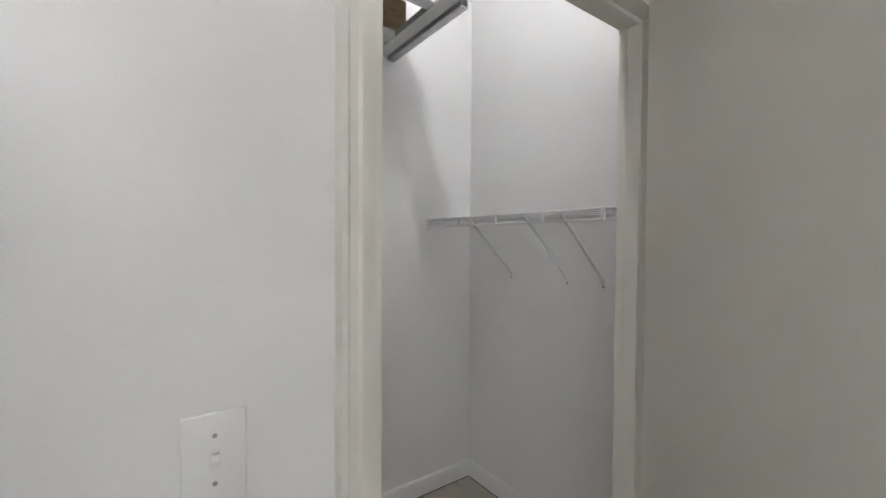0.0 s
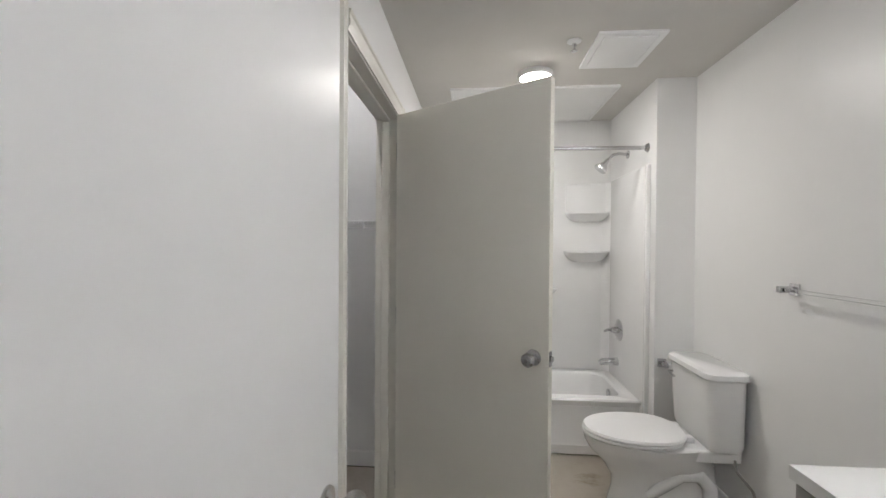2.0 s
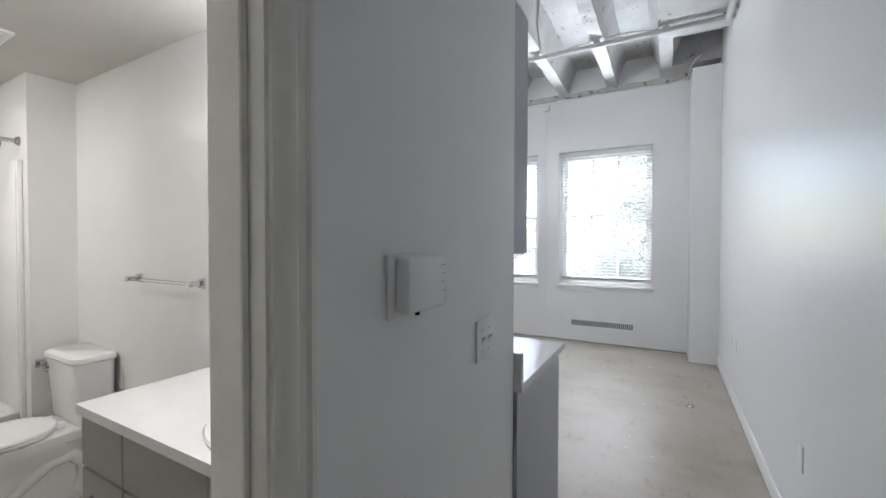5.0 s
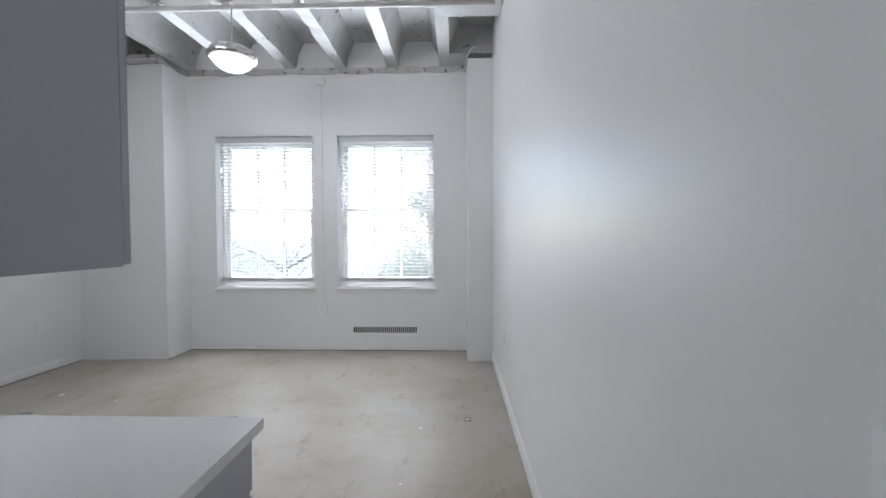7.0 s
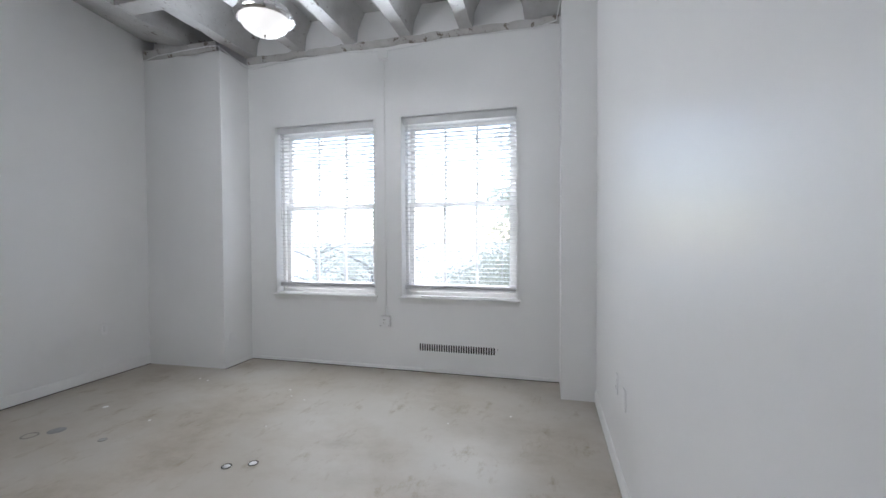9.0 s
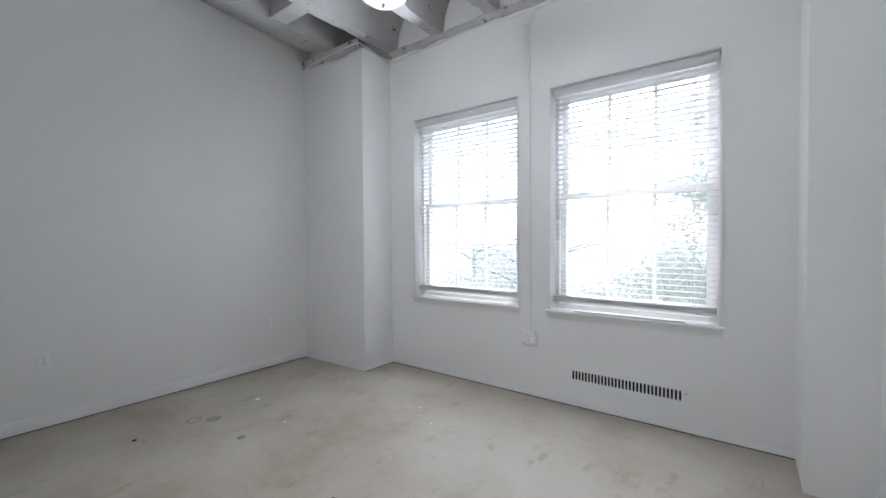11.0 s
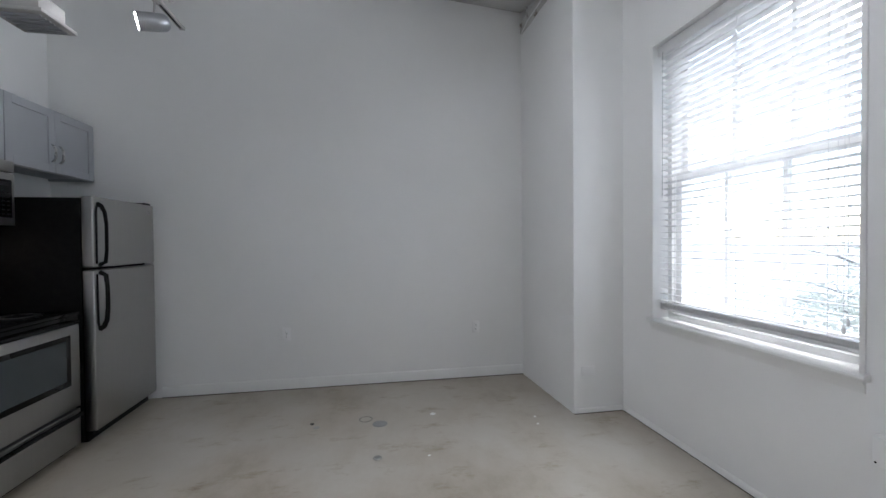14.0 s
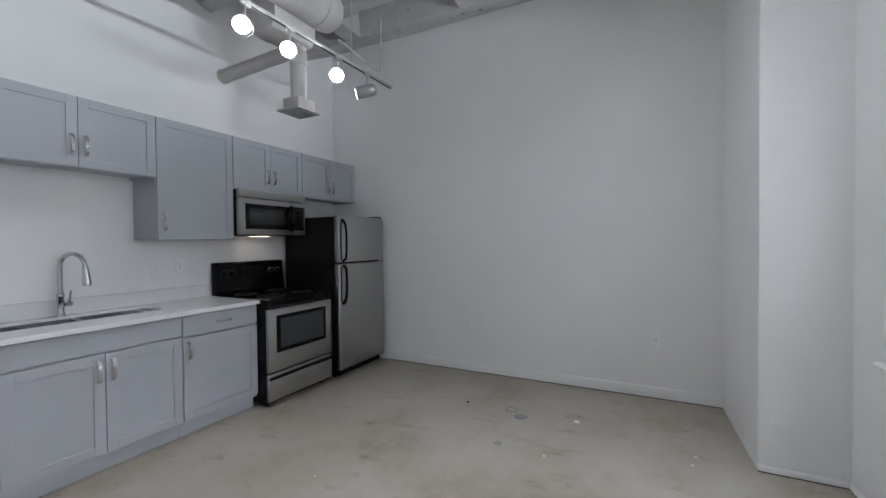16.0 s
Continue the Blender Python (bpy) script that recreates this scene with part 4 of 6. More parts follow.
def shaker(name, parent, x, y0, y1, z0, z1, mat, rail=0.058, slab=False):
    """A cabinet front on the plane x (its outer face), with a recessed panel. Local coordinates."""
    t = 0.019
    if slab:
        return part(name, bbox(x - t, x, y0, y1, z0, z1, w=0.0015, seg=1), mat, parent)
    leaf = part(name, boxes((x - t, x - 0.009, y0 + rail - 0.002, y1 - rail + 0.002, z0 + rail - 0.002, z1 - rail + 0.002)), mat, parent)
    for a, b in ((y0, y0 + rail), (y1 - rail, y1)):
        part("stile", bbox(x - t, x, a, b, z0, z1, w=0.0012, seg=1), mat, leaf)
    for a, b in ((z0, z0 + rail), (z1 - rail, z1)):
        part("rail", bbox(x - t, x, y0 + rail, y1 - rail, a, b, w=0.0012, seg=1), mat, leaf)
    return leaf


def upper_cabinet(y0, y1, z0, z1, doors, handle, label):
    c = thing("wall_cabinet", label, "cabinet", "kitchen wall cabinets")
    c.location = (KITCHEN, y0, z0)
    w, h, d = y1 - y0, z1 - z0, 0.308
    for q in (0.001, w - 0.018):
        part("side_panel", boxes((0.001, d, q, q + 0.017, 0, h)), M_CAB, c)
    part("top_panel", boxes((0.001, d, 0.018, w - 0.018, h - 0.018, h)), M_CAB, c)
    part("bottom_panel", boxes((0.001, d, 0.018, w - 0.018, 0.018, 0.034)), M_CAB, c)
    part("back_panel", boxes((0.001, 0.008, 0.018, w - 0.018, 0.034, h - 0.018)), M_CAB, c)
    part("front_rail", boxes((d - 0.02, d, 0.018, w - 0.018, 0.0, 0.018)), M_CAB, c)
    gap = 0.003
    edges = [gap] + [w / doors * k for k in range(1, doors)] + [w - gap]
    for k in range(doors):
        a, b = edges[k] + (0.0015 if k else 0), edges[k + 1] - (0.0015 if k < doors - 1 else 0)
        dr = shaker("door", c, 0.330, a, b, 0.004, h - 0.003, M_CAB)
        if handle == "left":
            hy = a + 0.045
        else:
            hy = b - 0.036 if (k == 0 and doors == 2) else a + 0.036
        bow_handle("handle", dr, (0.330, hy, 0.145 if handle == "pair" else 0.135), 0.135, True)
    return c


upper_cabinet(0.232, 0.780, 1.36, 2.34, 1, "left", "grey shaker wall cabinet at the end of the run")
upper_cabinet(0.780, 1.697, 1.883, 2.34, 2, "pair", "grey shaker wall cabinet with two doors above the sink")
upper_cabinet(1.697, 2.318, 1.425, 2.34, 1, "left", "tall grey shaker wall cabinet with one door")
upper_cabinet(2.318, 3.112, 1.877, 2.34, 2, "pair", "grey shaker wall cabinet with two doors above the microwave")
upper_cabinet(3.112, 3.955, 1.872, 2.34, 2, "pair", "grey shaker wall cabinet with two doors above the refrigerator")


def base_cabinet(y0, y1, layout, label):
    c = thing("base_cabinet", label, "cabinet", "kitchen base cabinets")
    c.location = (KITCHEN, y0, 0)
    w, d = y1 - y0, 0.622
    for q in (0.001, w - 0.018):
        part("side_panel", boxes((0.005, d, q, q + 0.017, 0.10, 0.8835)), M_CAB, c)
    part("bottom_panel", boxes((0.005, d, 0.018, w - 0.018, 0.10, 0.12)), M_CAB, c)
    part("back_panel", boxes((0.005, 0.012, 0.018, w - 0.018, 0.12, 0.8835)), M_CAB, c)
    for q0, q1 in ((0.716, 0.740), (0.855, 0.8835)):
        part("front_rail", boxes((d - 0.02, d, 0.018, w - 0.018, q0, q1)), M_CAB, c)
    part("toe_kick", boxes((0.02, d - 0.045, 0.001, w - 0.001, 0.0, 0.10)), M_CAB, c)
    x = 0.642
    if layout == "sink":
        shaker("false_front", c, x, 0.004, w - 0.004, 0.742, 0.875, M_CAB, slab=True)
        m = w / 2
        for k, (a, b) in enumerate(((0.004, m - 0.002), (m + 0.002, w - 0.004))):
            dr = shaker("door", c, x, a, b, 0.125, 0.728, M_CAB)
            bow_handle("handle", dr, (x, b - 0.035 if k == 0 else a + 0.035, 0.625), 0.135, True)
    else:
        dw = shaker("drawer", c, x, 0.004, w - 0.004, 0.728, 0.875, M_CAB, slab=True)
        bow_handle("handle", dw, (x, w / 2, 0.80), 0.135, False)
        dr = shaker("door", c, x, 0.004, w - 0.004, 0.125, 0.715, M_CAB)
        bow_handle("handle", dr, (x, 0.040, 0.625), 0.135, True)
    return c


base_cabinet(0.165, 0.765, "drawer", "grey shaker base cabinet at the end of the run")
base_cabinet(0.765, 1.680, "sink", "grey shaker sink base cabinet with two doors")
base_cabinet(1.680, 2.292, "drawer", "grey shaker base cabinet with one drawer and one door")

# worktop with an undermount double sink
SX0, SX1, SY0, SYM, SY1 = 3.848, 4.150, 0.80, 1.260, 1.715


def sink_top():
    """The stone slab with one rounded opening for both bowls."""
    x0, x1, y0, y1 = KITCHEN + 0.001, 4.408, 0.148, 2.302
    r, hole = 0.075, []
    for cx, cy, st in ((SX1 - r, SY1 - r, 0), (SX0 + r, SY1 - r, 90), (SX0 + r, SY0 + r, 180), (SX1 - r, SY0 + r, 270)):
        hole += [(cx + r * math.cos(radians(st + 15 * k)), cy + r * math.sin(radians(st + 15 * k))) for k in range(7)]
    n = len(hole)
    rim = [(x1, hole[k][1]) if k < 3 or k > 24 else (x0, hole[k][1]) if 10 < k < 17 else (hole[k][0], y1) if k < 14 else (hole[k][0], y0) for k in range(n)]
    for k, p in ((3, (x1, y1)), (10, (x0, y1)), (17, (x0, y0)), (24, (x1, y0))):
        rim[k] = p
    bm = bmesh.new()
    rings = [[bm.verts.new((*p, z)) for p in ring] for ring, z in ((hole, 0.914), (rim, 0.914), (rim, 0.884), (hole, 0.897))]
    for a, b in zip(rings, rings[1:] + rings[:1]):
        for k in range(n):
            bm.faces.new((a[k], a[(k + 1) % n], b[(k + 1) % n], b[k]))
    bmesh.ops.recalc_face_normals(bm, faces=bm.faces)
    return bm


wt = thing("worktop", "white speckled stone worktop with low backsplash", "worktop")
part("slab", sink_top(), M_QUARTZ, wt)
part("backsplash", bbox(KITCHEN + 0.001, KITCHEN + 0.021, 0.150, 2.300, 0.9145, 1.020, w=0.0015, seg=1), M_QUARTZ, wt)


def sink_bowl(y0, y1):
    bm = bmesh.new()
    r, steps = 0.05, 5
    rings = []
    for inset, z, rr in ((-0.006, 0.8965, 0.06), (0.0, 0.8965, 0.05), (0.004, 0.72, 0.05), (0.03, 0.70, 0.06), (0.10, 0.697, 0.05)):
        ring = []
        a0, a1, b0, b1 = SX0 + inset, SX1 - inset, y0 + inset, y1 - inset
        for cx, cy, st in ((a1 - rr, b1 - rr, 0), (a0 + rr, b1 - rr, 90), (a0 + rr, b0 + rr, 180), (a1 - rr, b0 + rr, 270)):
            for k in range(steps + 1):
                an = radians(st + 90 * k / steps)
                ring.append(bm.verts.new((cx + rr * math.cos(an), cy + rr * math.sin(an), z)))
        rings.append(ring)
    n = len(rings[0])
    for a, b in zip(rings, rings[1:]):
        for k in range(n):
            bm.faces.new((a[k], a[(k + 1) % n], b[(k + 1) % n], b[k]))
    bm.faces.new(rings[-1])
    bmesh.ops.recalc_face_normals(bm, faces=bm.faces)
    bmesh.ops.reverse_faces(bm, faces=bm.faces)
    return bm


sk = thing("kitchen_sink", "undermount double-bowl stainless steel sink", "sink")
for a, b in ((SY0 + 0.004, SYM - 0.010), (SYM + 0.010, SY1 - 0.004)):
    bw = part("bowl", sink_bowl(a, b), M_SINK, sk)
    part("drain", lathe([(0.0, 0.699), (0.03, 0.699), (0.042, 0.702), (0.045, 0.6985), (0.0, 0.698)], ((SX0 + SX1) / 2, (a + b) / 2, 0), "z", 20, False), M_CHROME, bw)

fc = thing("kitchen_faucet", "chrome gooseneck pull-down kitchen faucet", "faucet")
fc.location = (3.808, 1.225, 0.914)
part("base", lathe([(0.0, 0.0), (0.028, 0.0), (0.028, 0.006), (0.024, 0.012), (0.019, 0.03), (0.0185, 0.125), (0.021, 0.13), (0.021, 0.145), (0.016, 0.155), (0.0, 0.15)], steps=24, caps=False), M_CHROME, fc)
neck = [(0, 0, 0.14), (0, 0, 0.30)] + [tuple(p) for p in arc((0.092, 0, 0.325), 0.092, 180, 8, 12, (1, 0, 0), (0, 0, 1))]
part("neck", tube(neck, 0.0142, 16), M_CHROME, fc)
part("spray_head", tube([(0.184, 0, 0.335), (0.188, 0, 0.29), (0.194, 0, 0.225), (0.196, 0, 0.205)], [0.0165, 0.020, 0.0245, 0.022], 18), M_CHROME, fc)
fc.rotation_euler.z = radians(22)
lv = part("valve", tube([(0, 0.018, 0.075), (0, 0.07, 0.075)], 0.016, 14), M_CHROME, fc)
part("lever", tube([(0, 0.058, 0.08), (0.004, 0.060, 0.13), (0.010, 0.062, 0.165)], [0.007, 0.006, 0.0075], 10), M_CHROME, lv)

# range
rg = thing("electric_range", "stainless steel and black electric coil range", "range")
rg.location = (3.765, 2.302, 0)
W = 0.758
part("body", bbox(0.0, 0.700, 0.0, W, 0.03, 0.895, w=0.004), M_BLACK, rg)
part("cooktop", bbox(-0.005, 0.735, -0.002, W + 0.002, 0.893, 0.915, w=0.006), M_BLACK, rg)
part("backguard", bev(prism([(0.0, 0.91), (0.085, 0.91), (0.085, 0.955), (0.070, 0.975), (0.055, 1.20), (0.040, 1.215), (0.0, 1.215)], "y", 0.0, W), 0.004, 2), M_BLACK, rg, "black control backguard")
part("clock_panel", bbox(0.056, 0.066, 0.25, 0.50, 1.055, 1.165, w=0.002), M_BLACKTEX, rg)
part("clock_display", boxes((0.0655, 0.0668, 0.33, 0.41, 1.105, 1.135)), M_MWGLASS, rg)
for k in range(5):
    part("button", bbox(0.0645, 0.068, 0.27 + 0.045 * k, 0.295 + 0.045 * k, 1.068, 1.080, w=0.001, seg=1), M_IRON, rg)
for yy in (0.085, 0.165, 0.60, 0.68):
    kn = part("control_knob", lathe([(0.0, 0.0), (0.026, 0.0), (0.026, 0.006), (0.020, 0.010), (0.018, 0.028), (0.0, 0.030)], (0.058, yy, 1.11), "x", 20, False), M_BLACKTEX, rg, "black control knob")
    part("dial_marks", lathe([(0.033, 0.0015), (0.0338, 0.002), (0.0346, 0.0015)], (0.060, yy, 1.11), "x", 20, False), M_GREY_METAL, kn)
for bx, by, br in ((0.21, 0.20, 0.075), (0.21, 0.56, 0.095), (0.54, 0.20, 0.095), (0.54, 0.56, 0.075)):
    bn = part("burner_pan", lathe([(br * 0.3, 0.9155), (br, 0.9155), (br + 0.018, 0.921), (br + 0.026, 0.9205), (br + 0.028, 0.915)], (bx, by, 0), "z", 28, False), M_IRON, rg, "dark drip pan ring")
    sp_ = [(bx + (0.015 + (br - 0.015) * i / 60) * math.cos(i * 4 * 2 * math.pi / 60), by + (0.015 + (br - 0.015) * i / 60) * math.sin(i * 4 * 2 * math.pi / 60), 0.926) for i in range(61)]
    part("coil", tube(sp_, 0.0048, 6), M_IRON, bn, "black coil element")
part("front_rail", bbox(0.68, 0.728, 0.002, W - 0.002, 0.835, 0.893, w=0.006), M_BLACK, rg)
part("oven_handle", tube([(0.730, 0.03, 0.845), (0.758, 0.05, 0.850), (0.765, 0.12, 0.852), (0.768, W / 2, 0.853), (0.765, W - 0.12, 0.852), (0.758, W - 0.05, 0.850), (0.730, W - 0.03, 0.845)], 0.013, 10, 0.8), M_BLACK, rg, "black oven door handle")
od = part("oven_door", bbox(0.70, 0.735, 0.004, W - 0.004, 0.300, 0.830, w=0.005), M_STEEL, rg, "stainless steel oven door")
part("window_border", bbox(0.733, 0.738, 0.085, W - 0.085, 0.455, 0.775, w=0.004, seg=2), M_BLACK, od)
part("window_glass", bbox(0.7365, 0.7395, 0.125, W - 0.125, 0.490, 0.745, w=0.001, seg=1), M_OVENGLASS, od, "tinted oven window")
dw = part("storage_drawer", bbox(0.70, 0.733, 0.004, W - 0.004, 0.055, 0.285, w=0.005), M_STEEL, rg, "stainless steel storage drawer")
part("drawer_handle", tube([(0.733, 0.012, 0.250), (0.750, 0.020, 0.252), (0.757, 0.07, 0.256), (0.760, W / 2, 0.262), (0.757, W - 0.07, 0.256), (0.750, W - 0.020, 0.252), (0.733, W - 0.012, 0.250)], 0.014, 10, 0.8), M_BLACK, dw, "black drawer pull")
for fx in (0.06, 0.64):
    for fy in (0.06, W - 0.06):
        part("foot", lathe([(0.0, 0.0), (0.02, 0.0), (0.018, 0.012), (0.01, 0.035), (0.0, 0.035)], (fx, fy, 0), "z", 12, False), M_BLACKTEX, rg)

# microwave
mw = thing("microwave_oven", "stainless steel over-range microwave with black door window", "microwave")
mw.location = (KITCHEN + 0.002, 2.320, 1.458)
MW, MH = 0.762, 0.416
part("body", bbox(0.0, 0.365, 0.0, MW, 0.0, MH, w=0.004), M_BLACK, mw)
part("vent_strip", bbox(0.36, 0.400, 0.0, MW, 0.345, MH, w=0.004), M_STEEL, mw, "stainless steel vent strip")
md = part("door", bbox(0.36, 0.398, 0.0, 0.595, 0.012, 0.338, w=0.005), M_STEEL, mw, "stainless steel door")
part("window_border", bbox(0.396, 0.4005, 0.060, 0.590, 0.062, 0.290, w=0.006), M_BLACK, md)
part("window_glass", bbox(0.3995, 0.4020, 0.105, 0.500, 0.100, 0.252, w=0.004), M_MWGLASS, md, "dark door window")
part("handle", tube([(0.398, 0.575, 0.055), (0.425, 0.575, 0.075), (0.438, 0.575, 0.13), (0.440, 0.575, 0.176), (0.438, 0.575, 0.22), (0.425, 0.575, 0.275), (0.398, 0.575, 0.295)], 0.017, 12, 0.8), M_BLACK, md, "black bowed handle")
cpn = part("control_panel", bbox(0.36, 0.398, 0.598, MW, 0.012, 0.338, w=0.004), M_STEEL, mw)
part("keypad", bbox(0.396, 0.4005, 0.612, MW - 0.022, 0.058, 0.295, w=0.004), M_BLACK, cpn)
part("display", boxes((0.4002, 0.4014, 0.640, 0.715, 0.255, 0.280)), M_MWGLASS, cpn)
for r in range(6):
    for k in range(3):
        part("key", boxes((0.4002, 0.4012, 0.630 + 0.036 * k, 0.652 + 0.036 * k, 0.075 + 0.027 * r, 0.084 + 0.027 * r)), M_IRON, cpn)
part("underside_light", boxes((0.12, 0.22, 0.30, 0.46, -0.003, 0.002)), M_COOKLAMP, mw, "warm glowing cooktop lamp")

# refrigerator
fr = thing("refrigerator", "stainless steel top-freezer refrigerator with black sides", "refrigerator")
fr.location = (3.80, 3.120, 0)
FW = 0.758
part("body", bbox(0.0, 0.675, 0.0, FW, 0.035, 1.655, w=0.006), M_BLACKTEX, fr, "black textured cabinet")
part("base_grille", bbox(0.62, 0.690, 0.01, FW - 0.01, 0.02, 0.088, w=0.003), M_BLACKTEX, fr)
for k in range(14):
    part("grille_slot", boxes((0.689, 0.6915, 0.06 + k * 0.047, 0.09 + k * 0.047, 0.045, 0.060)), M_DARK, fr)
ld = part("refrigerator_door", bbox(0.682, 0.752, 0.0, FW, 0.095, 1.172, w=0.010, seg=3), M_STEEL, fr, "stainless steel lower door")
fd = part("freezer_door", bbox(0.682, 0.752, 0.0, FW, 1.190, 1.668, w=0.010, seg=3), M_STEEL, fr, "stainless steel freezer door")
part("gasket", boxes((0.674, 0.684, 0.012, FW - 0.012, 0.11, 1.655)), M_BLACKTEX, fr)


def fridge_handle(parent, z_near, z_far):
    s = 1 if z_far > z_near else -1
    L = abs(z_far - z_near)
    pts = [(0.750, 0.062, z_near), (0.788, 0.062, z_near + s * 0.02), (0.796, 0.062, z_near + s * 0.10), (0.797, 0.062, z_near + s * (L - 0.14)), (0.790, 0.060, z_near + s * (L - 0.06)), (0.772, 0.055, z_near + s * (L - 0.015)), (0.750, 0.050, z_near + s * L)]
    part("handle", tube(pts, [0.018, 0.015, 0.0135, 0.0135, 0.015, 0.018, 0.020], 12, 0.8), M_BLACK, parent, "black curved handle")
    part("handle_trim", tube([(0.754, 0.028, z_near + s * 0.01), (0.756, 0.028, z_near + s * (L - 0.05)), (0.754, 0.045, z_near + s * (L + 0.005))], 0.007, 8), M_BLACK, parent)


fridge_handle(fd, 1.205, 1.620)
fridge_handle(ld, 1.155, 0.770)
part("badge", bbox(0.751, 0.754, FW - 0.10, FW - 0.055, 1.590, 1.620, w=0.001, seg=1), M_CHROME, fd, "small bright badge")
part("top_hinge", bbox(0.62, 0.735, FW - 0.10, FW - 0.01, 1.668, 1.684, w=0.004), M_BLACKTEX, fr)

# track light
tk = thing("track_light", "white ceiling track with four silver spot heads", "track light")
tk.location = (4.995, 3.41, 2.945)
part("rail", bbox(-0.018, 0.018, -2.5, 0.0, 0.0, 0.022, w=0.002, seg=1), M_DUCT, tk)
part("rail_slot", boxes((-0.007, 0.007, -2.48, -0.02, -0.001, 0.001)), M_DARK, tk)
part("end_cap", bbox(-0.019, 0.019, -0.004, 0.010, -0.001, 0.023, w=0.002, seg=1), M_DUCT, tk)
for yy in (-0.60, -1.75):
    part("hanger_rod", tube([(0, yy, 0.02), (0, yy, 0.88)], 0.005, 6), M_DUCT, tk)

part("feed_conduit", tube([(0.03, -0.80, 0.13), (0.03, -0.35, 0.08), (0.03, -0.25, 0.07), (0.03, -0.21, 0.09), (0.03, -0.20, 0.20), (0.03, -0.20, 0.60)], 0.008, 8), M_DUCT, tk)


def spot_head(y, aim, lit):
    d = Vector(aim).normalized()
    c = Vector((-0.012, y, -0.150))
    hd = part("spot_head", tube([c - d * 0.098, c - d * 0.090, c - d * 0.070, c - d * 0.03, c + d * 0.085], [0.014, 0.038, 0.052, 0.057, 0.058], 24), M_GREY_METAL, tk, "silver bullet-shaped head")
    part("stem", tube([(0, y, 0.0), (0, y, -0.05), (-0.006, y, -0.11)], 0.007, 8), M_DUCT, hd)
    part("adapter", bbox(-0.012, 0.012, y - 0.04, y + 0.04, -0.016, 0.0, w=0.002, seg=1), M_DUCT, hd)
    part("lamp_face", tube([c + d * 0.0845, c + d * 0.0875], 0.050, 24), {"bright": M_SPOT, "dim": M_SPOTDIM}[lit], hd, "glowing lamp face")
    return c + d * 0.10


HEADS = ((-0.385, (-0.90, -0.42, -0.22), "dim"), (-0.775, (0.75, -0.95, -0.42), "bright"), (-1.285, (0.75, -0.80, -0.40), "bright"), (-1.655, (0.70, -0.70, -0.35), "bright"))
for y, aim, lit in HEADS:
    spot_head(y, aim, lit)

# supply duct, branch pipe and square diffuser
dc = thing("supply_duct", "white painted round duct with branch and square diffuser", "duct")
dc.location = (4.66, 2.52, 0)
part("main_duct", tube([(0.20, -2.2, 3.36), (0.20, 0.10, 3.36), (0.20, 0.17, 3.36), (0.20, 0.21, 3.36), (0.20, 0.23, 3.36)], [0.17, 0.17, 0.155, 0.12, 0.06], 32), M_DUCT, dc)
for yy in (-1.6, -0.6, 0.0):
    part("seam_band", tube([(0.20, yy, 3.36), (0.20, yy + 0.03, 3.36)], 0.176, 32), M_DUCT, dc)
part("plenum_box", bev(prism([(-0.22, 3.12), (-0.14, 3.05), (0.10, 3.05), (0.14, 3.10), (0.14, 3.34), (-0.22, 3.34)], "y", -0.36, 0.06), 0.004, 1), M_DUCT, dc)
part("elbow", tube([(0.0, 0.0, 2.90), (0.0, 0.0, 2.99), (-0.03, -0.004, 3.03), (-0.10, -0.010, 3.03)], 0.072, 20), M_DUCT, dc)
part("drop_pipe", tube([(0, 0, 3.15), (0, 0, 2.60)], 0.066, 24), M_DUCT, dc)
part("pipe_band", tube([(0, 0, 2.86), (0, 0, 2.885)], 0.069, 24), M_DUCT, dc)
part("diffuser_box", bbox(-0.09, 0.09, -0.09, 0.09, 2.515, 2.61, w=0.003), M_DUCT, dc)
df = part("diffuser_flange", bbox(-0.125, 0.125, -0.125, 0.125, 2.497, 2.515, w=0.003), M_DUCT, dc)
for k in range(7):
    part("blade", boxes((-0.095, 0.095, -0.09 + k * 0.03, -0.075 + k * 0.03, 2.490, 2.4975)), M_GREY_METAL, df)
ep = thing("exhaust_pipe", "white painted pipe from the kitchen wall to the duct", "pipe")
part("pipe", tube([(KITCHEN + 0.001, 2.47, 2.965), (4.2, 2.49, 3.00), (4.58, 2.51, 3.03)], 0.060, 24), M_DUCT, ep)
part("wall_collar", tube([(KITCHEN + 0.001, 2.47, 2.965), (KITCHEN + 0.012, 2.4705, 2.966)], 0.066, 24), M_DUCT, ep)


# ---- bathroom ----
flush_door("door_bathroom", "white flush bathroom door standing open, with nickel knobs", (1.9205, 0.306, 0), 88.5, 0.869, 2.035, M_DOOR_LIT, 1)
cl = math.degrees(math.atan2(2.047 - 2.490, 2.506 - 1.815))
flush_door("door_closet", "beige-white flush closet door standing half open, with nickel knobs", (1.815, 2.490, 0), cl, 0.818, 2.035, M_DOOR, 1)
plate("light_switch", "white toggle switch beside the closet door", "switch", (BATH_W, 1.441, 1.121), 0, "switch")
stp = thing("strike_plate", "satin nickel strike plate on the door jamb", "strike plate")
part("plate", bbox(BD1 - J - 0.002, BD1 - J + 0.001, 0.258, 0.290, 0.905, 0.975, w=0.0008, seg=1), M_NICKEL, stp)
part("hole", boxes((BD1 - J - 0.003, BD1 - J - 0.0015, 0.264, 0.282, 0.925, 0.955)), M_DARK, stp)

# bathtub
TX0, TX1, TY0, TY1, TZ = 1.812, 3.279, 3.13, BATH_N - 0.005, 0.385
tb = thing("bathtub", "white alcove bathtub with plain apron", "bathtub")


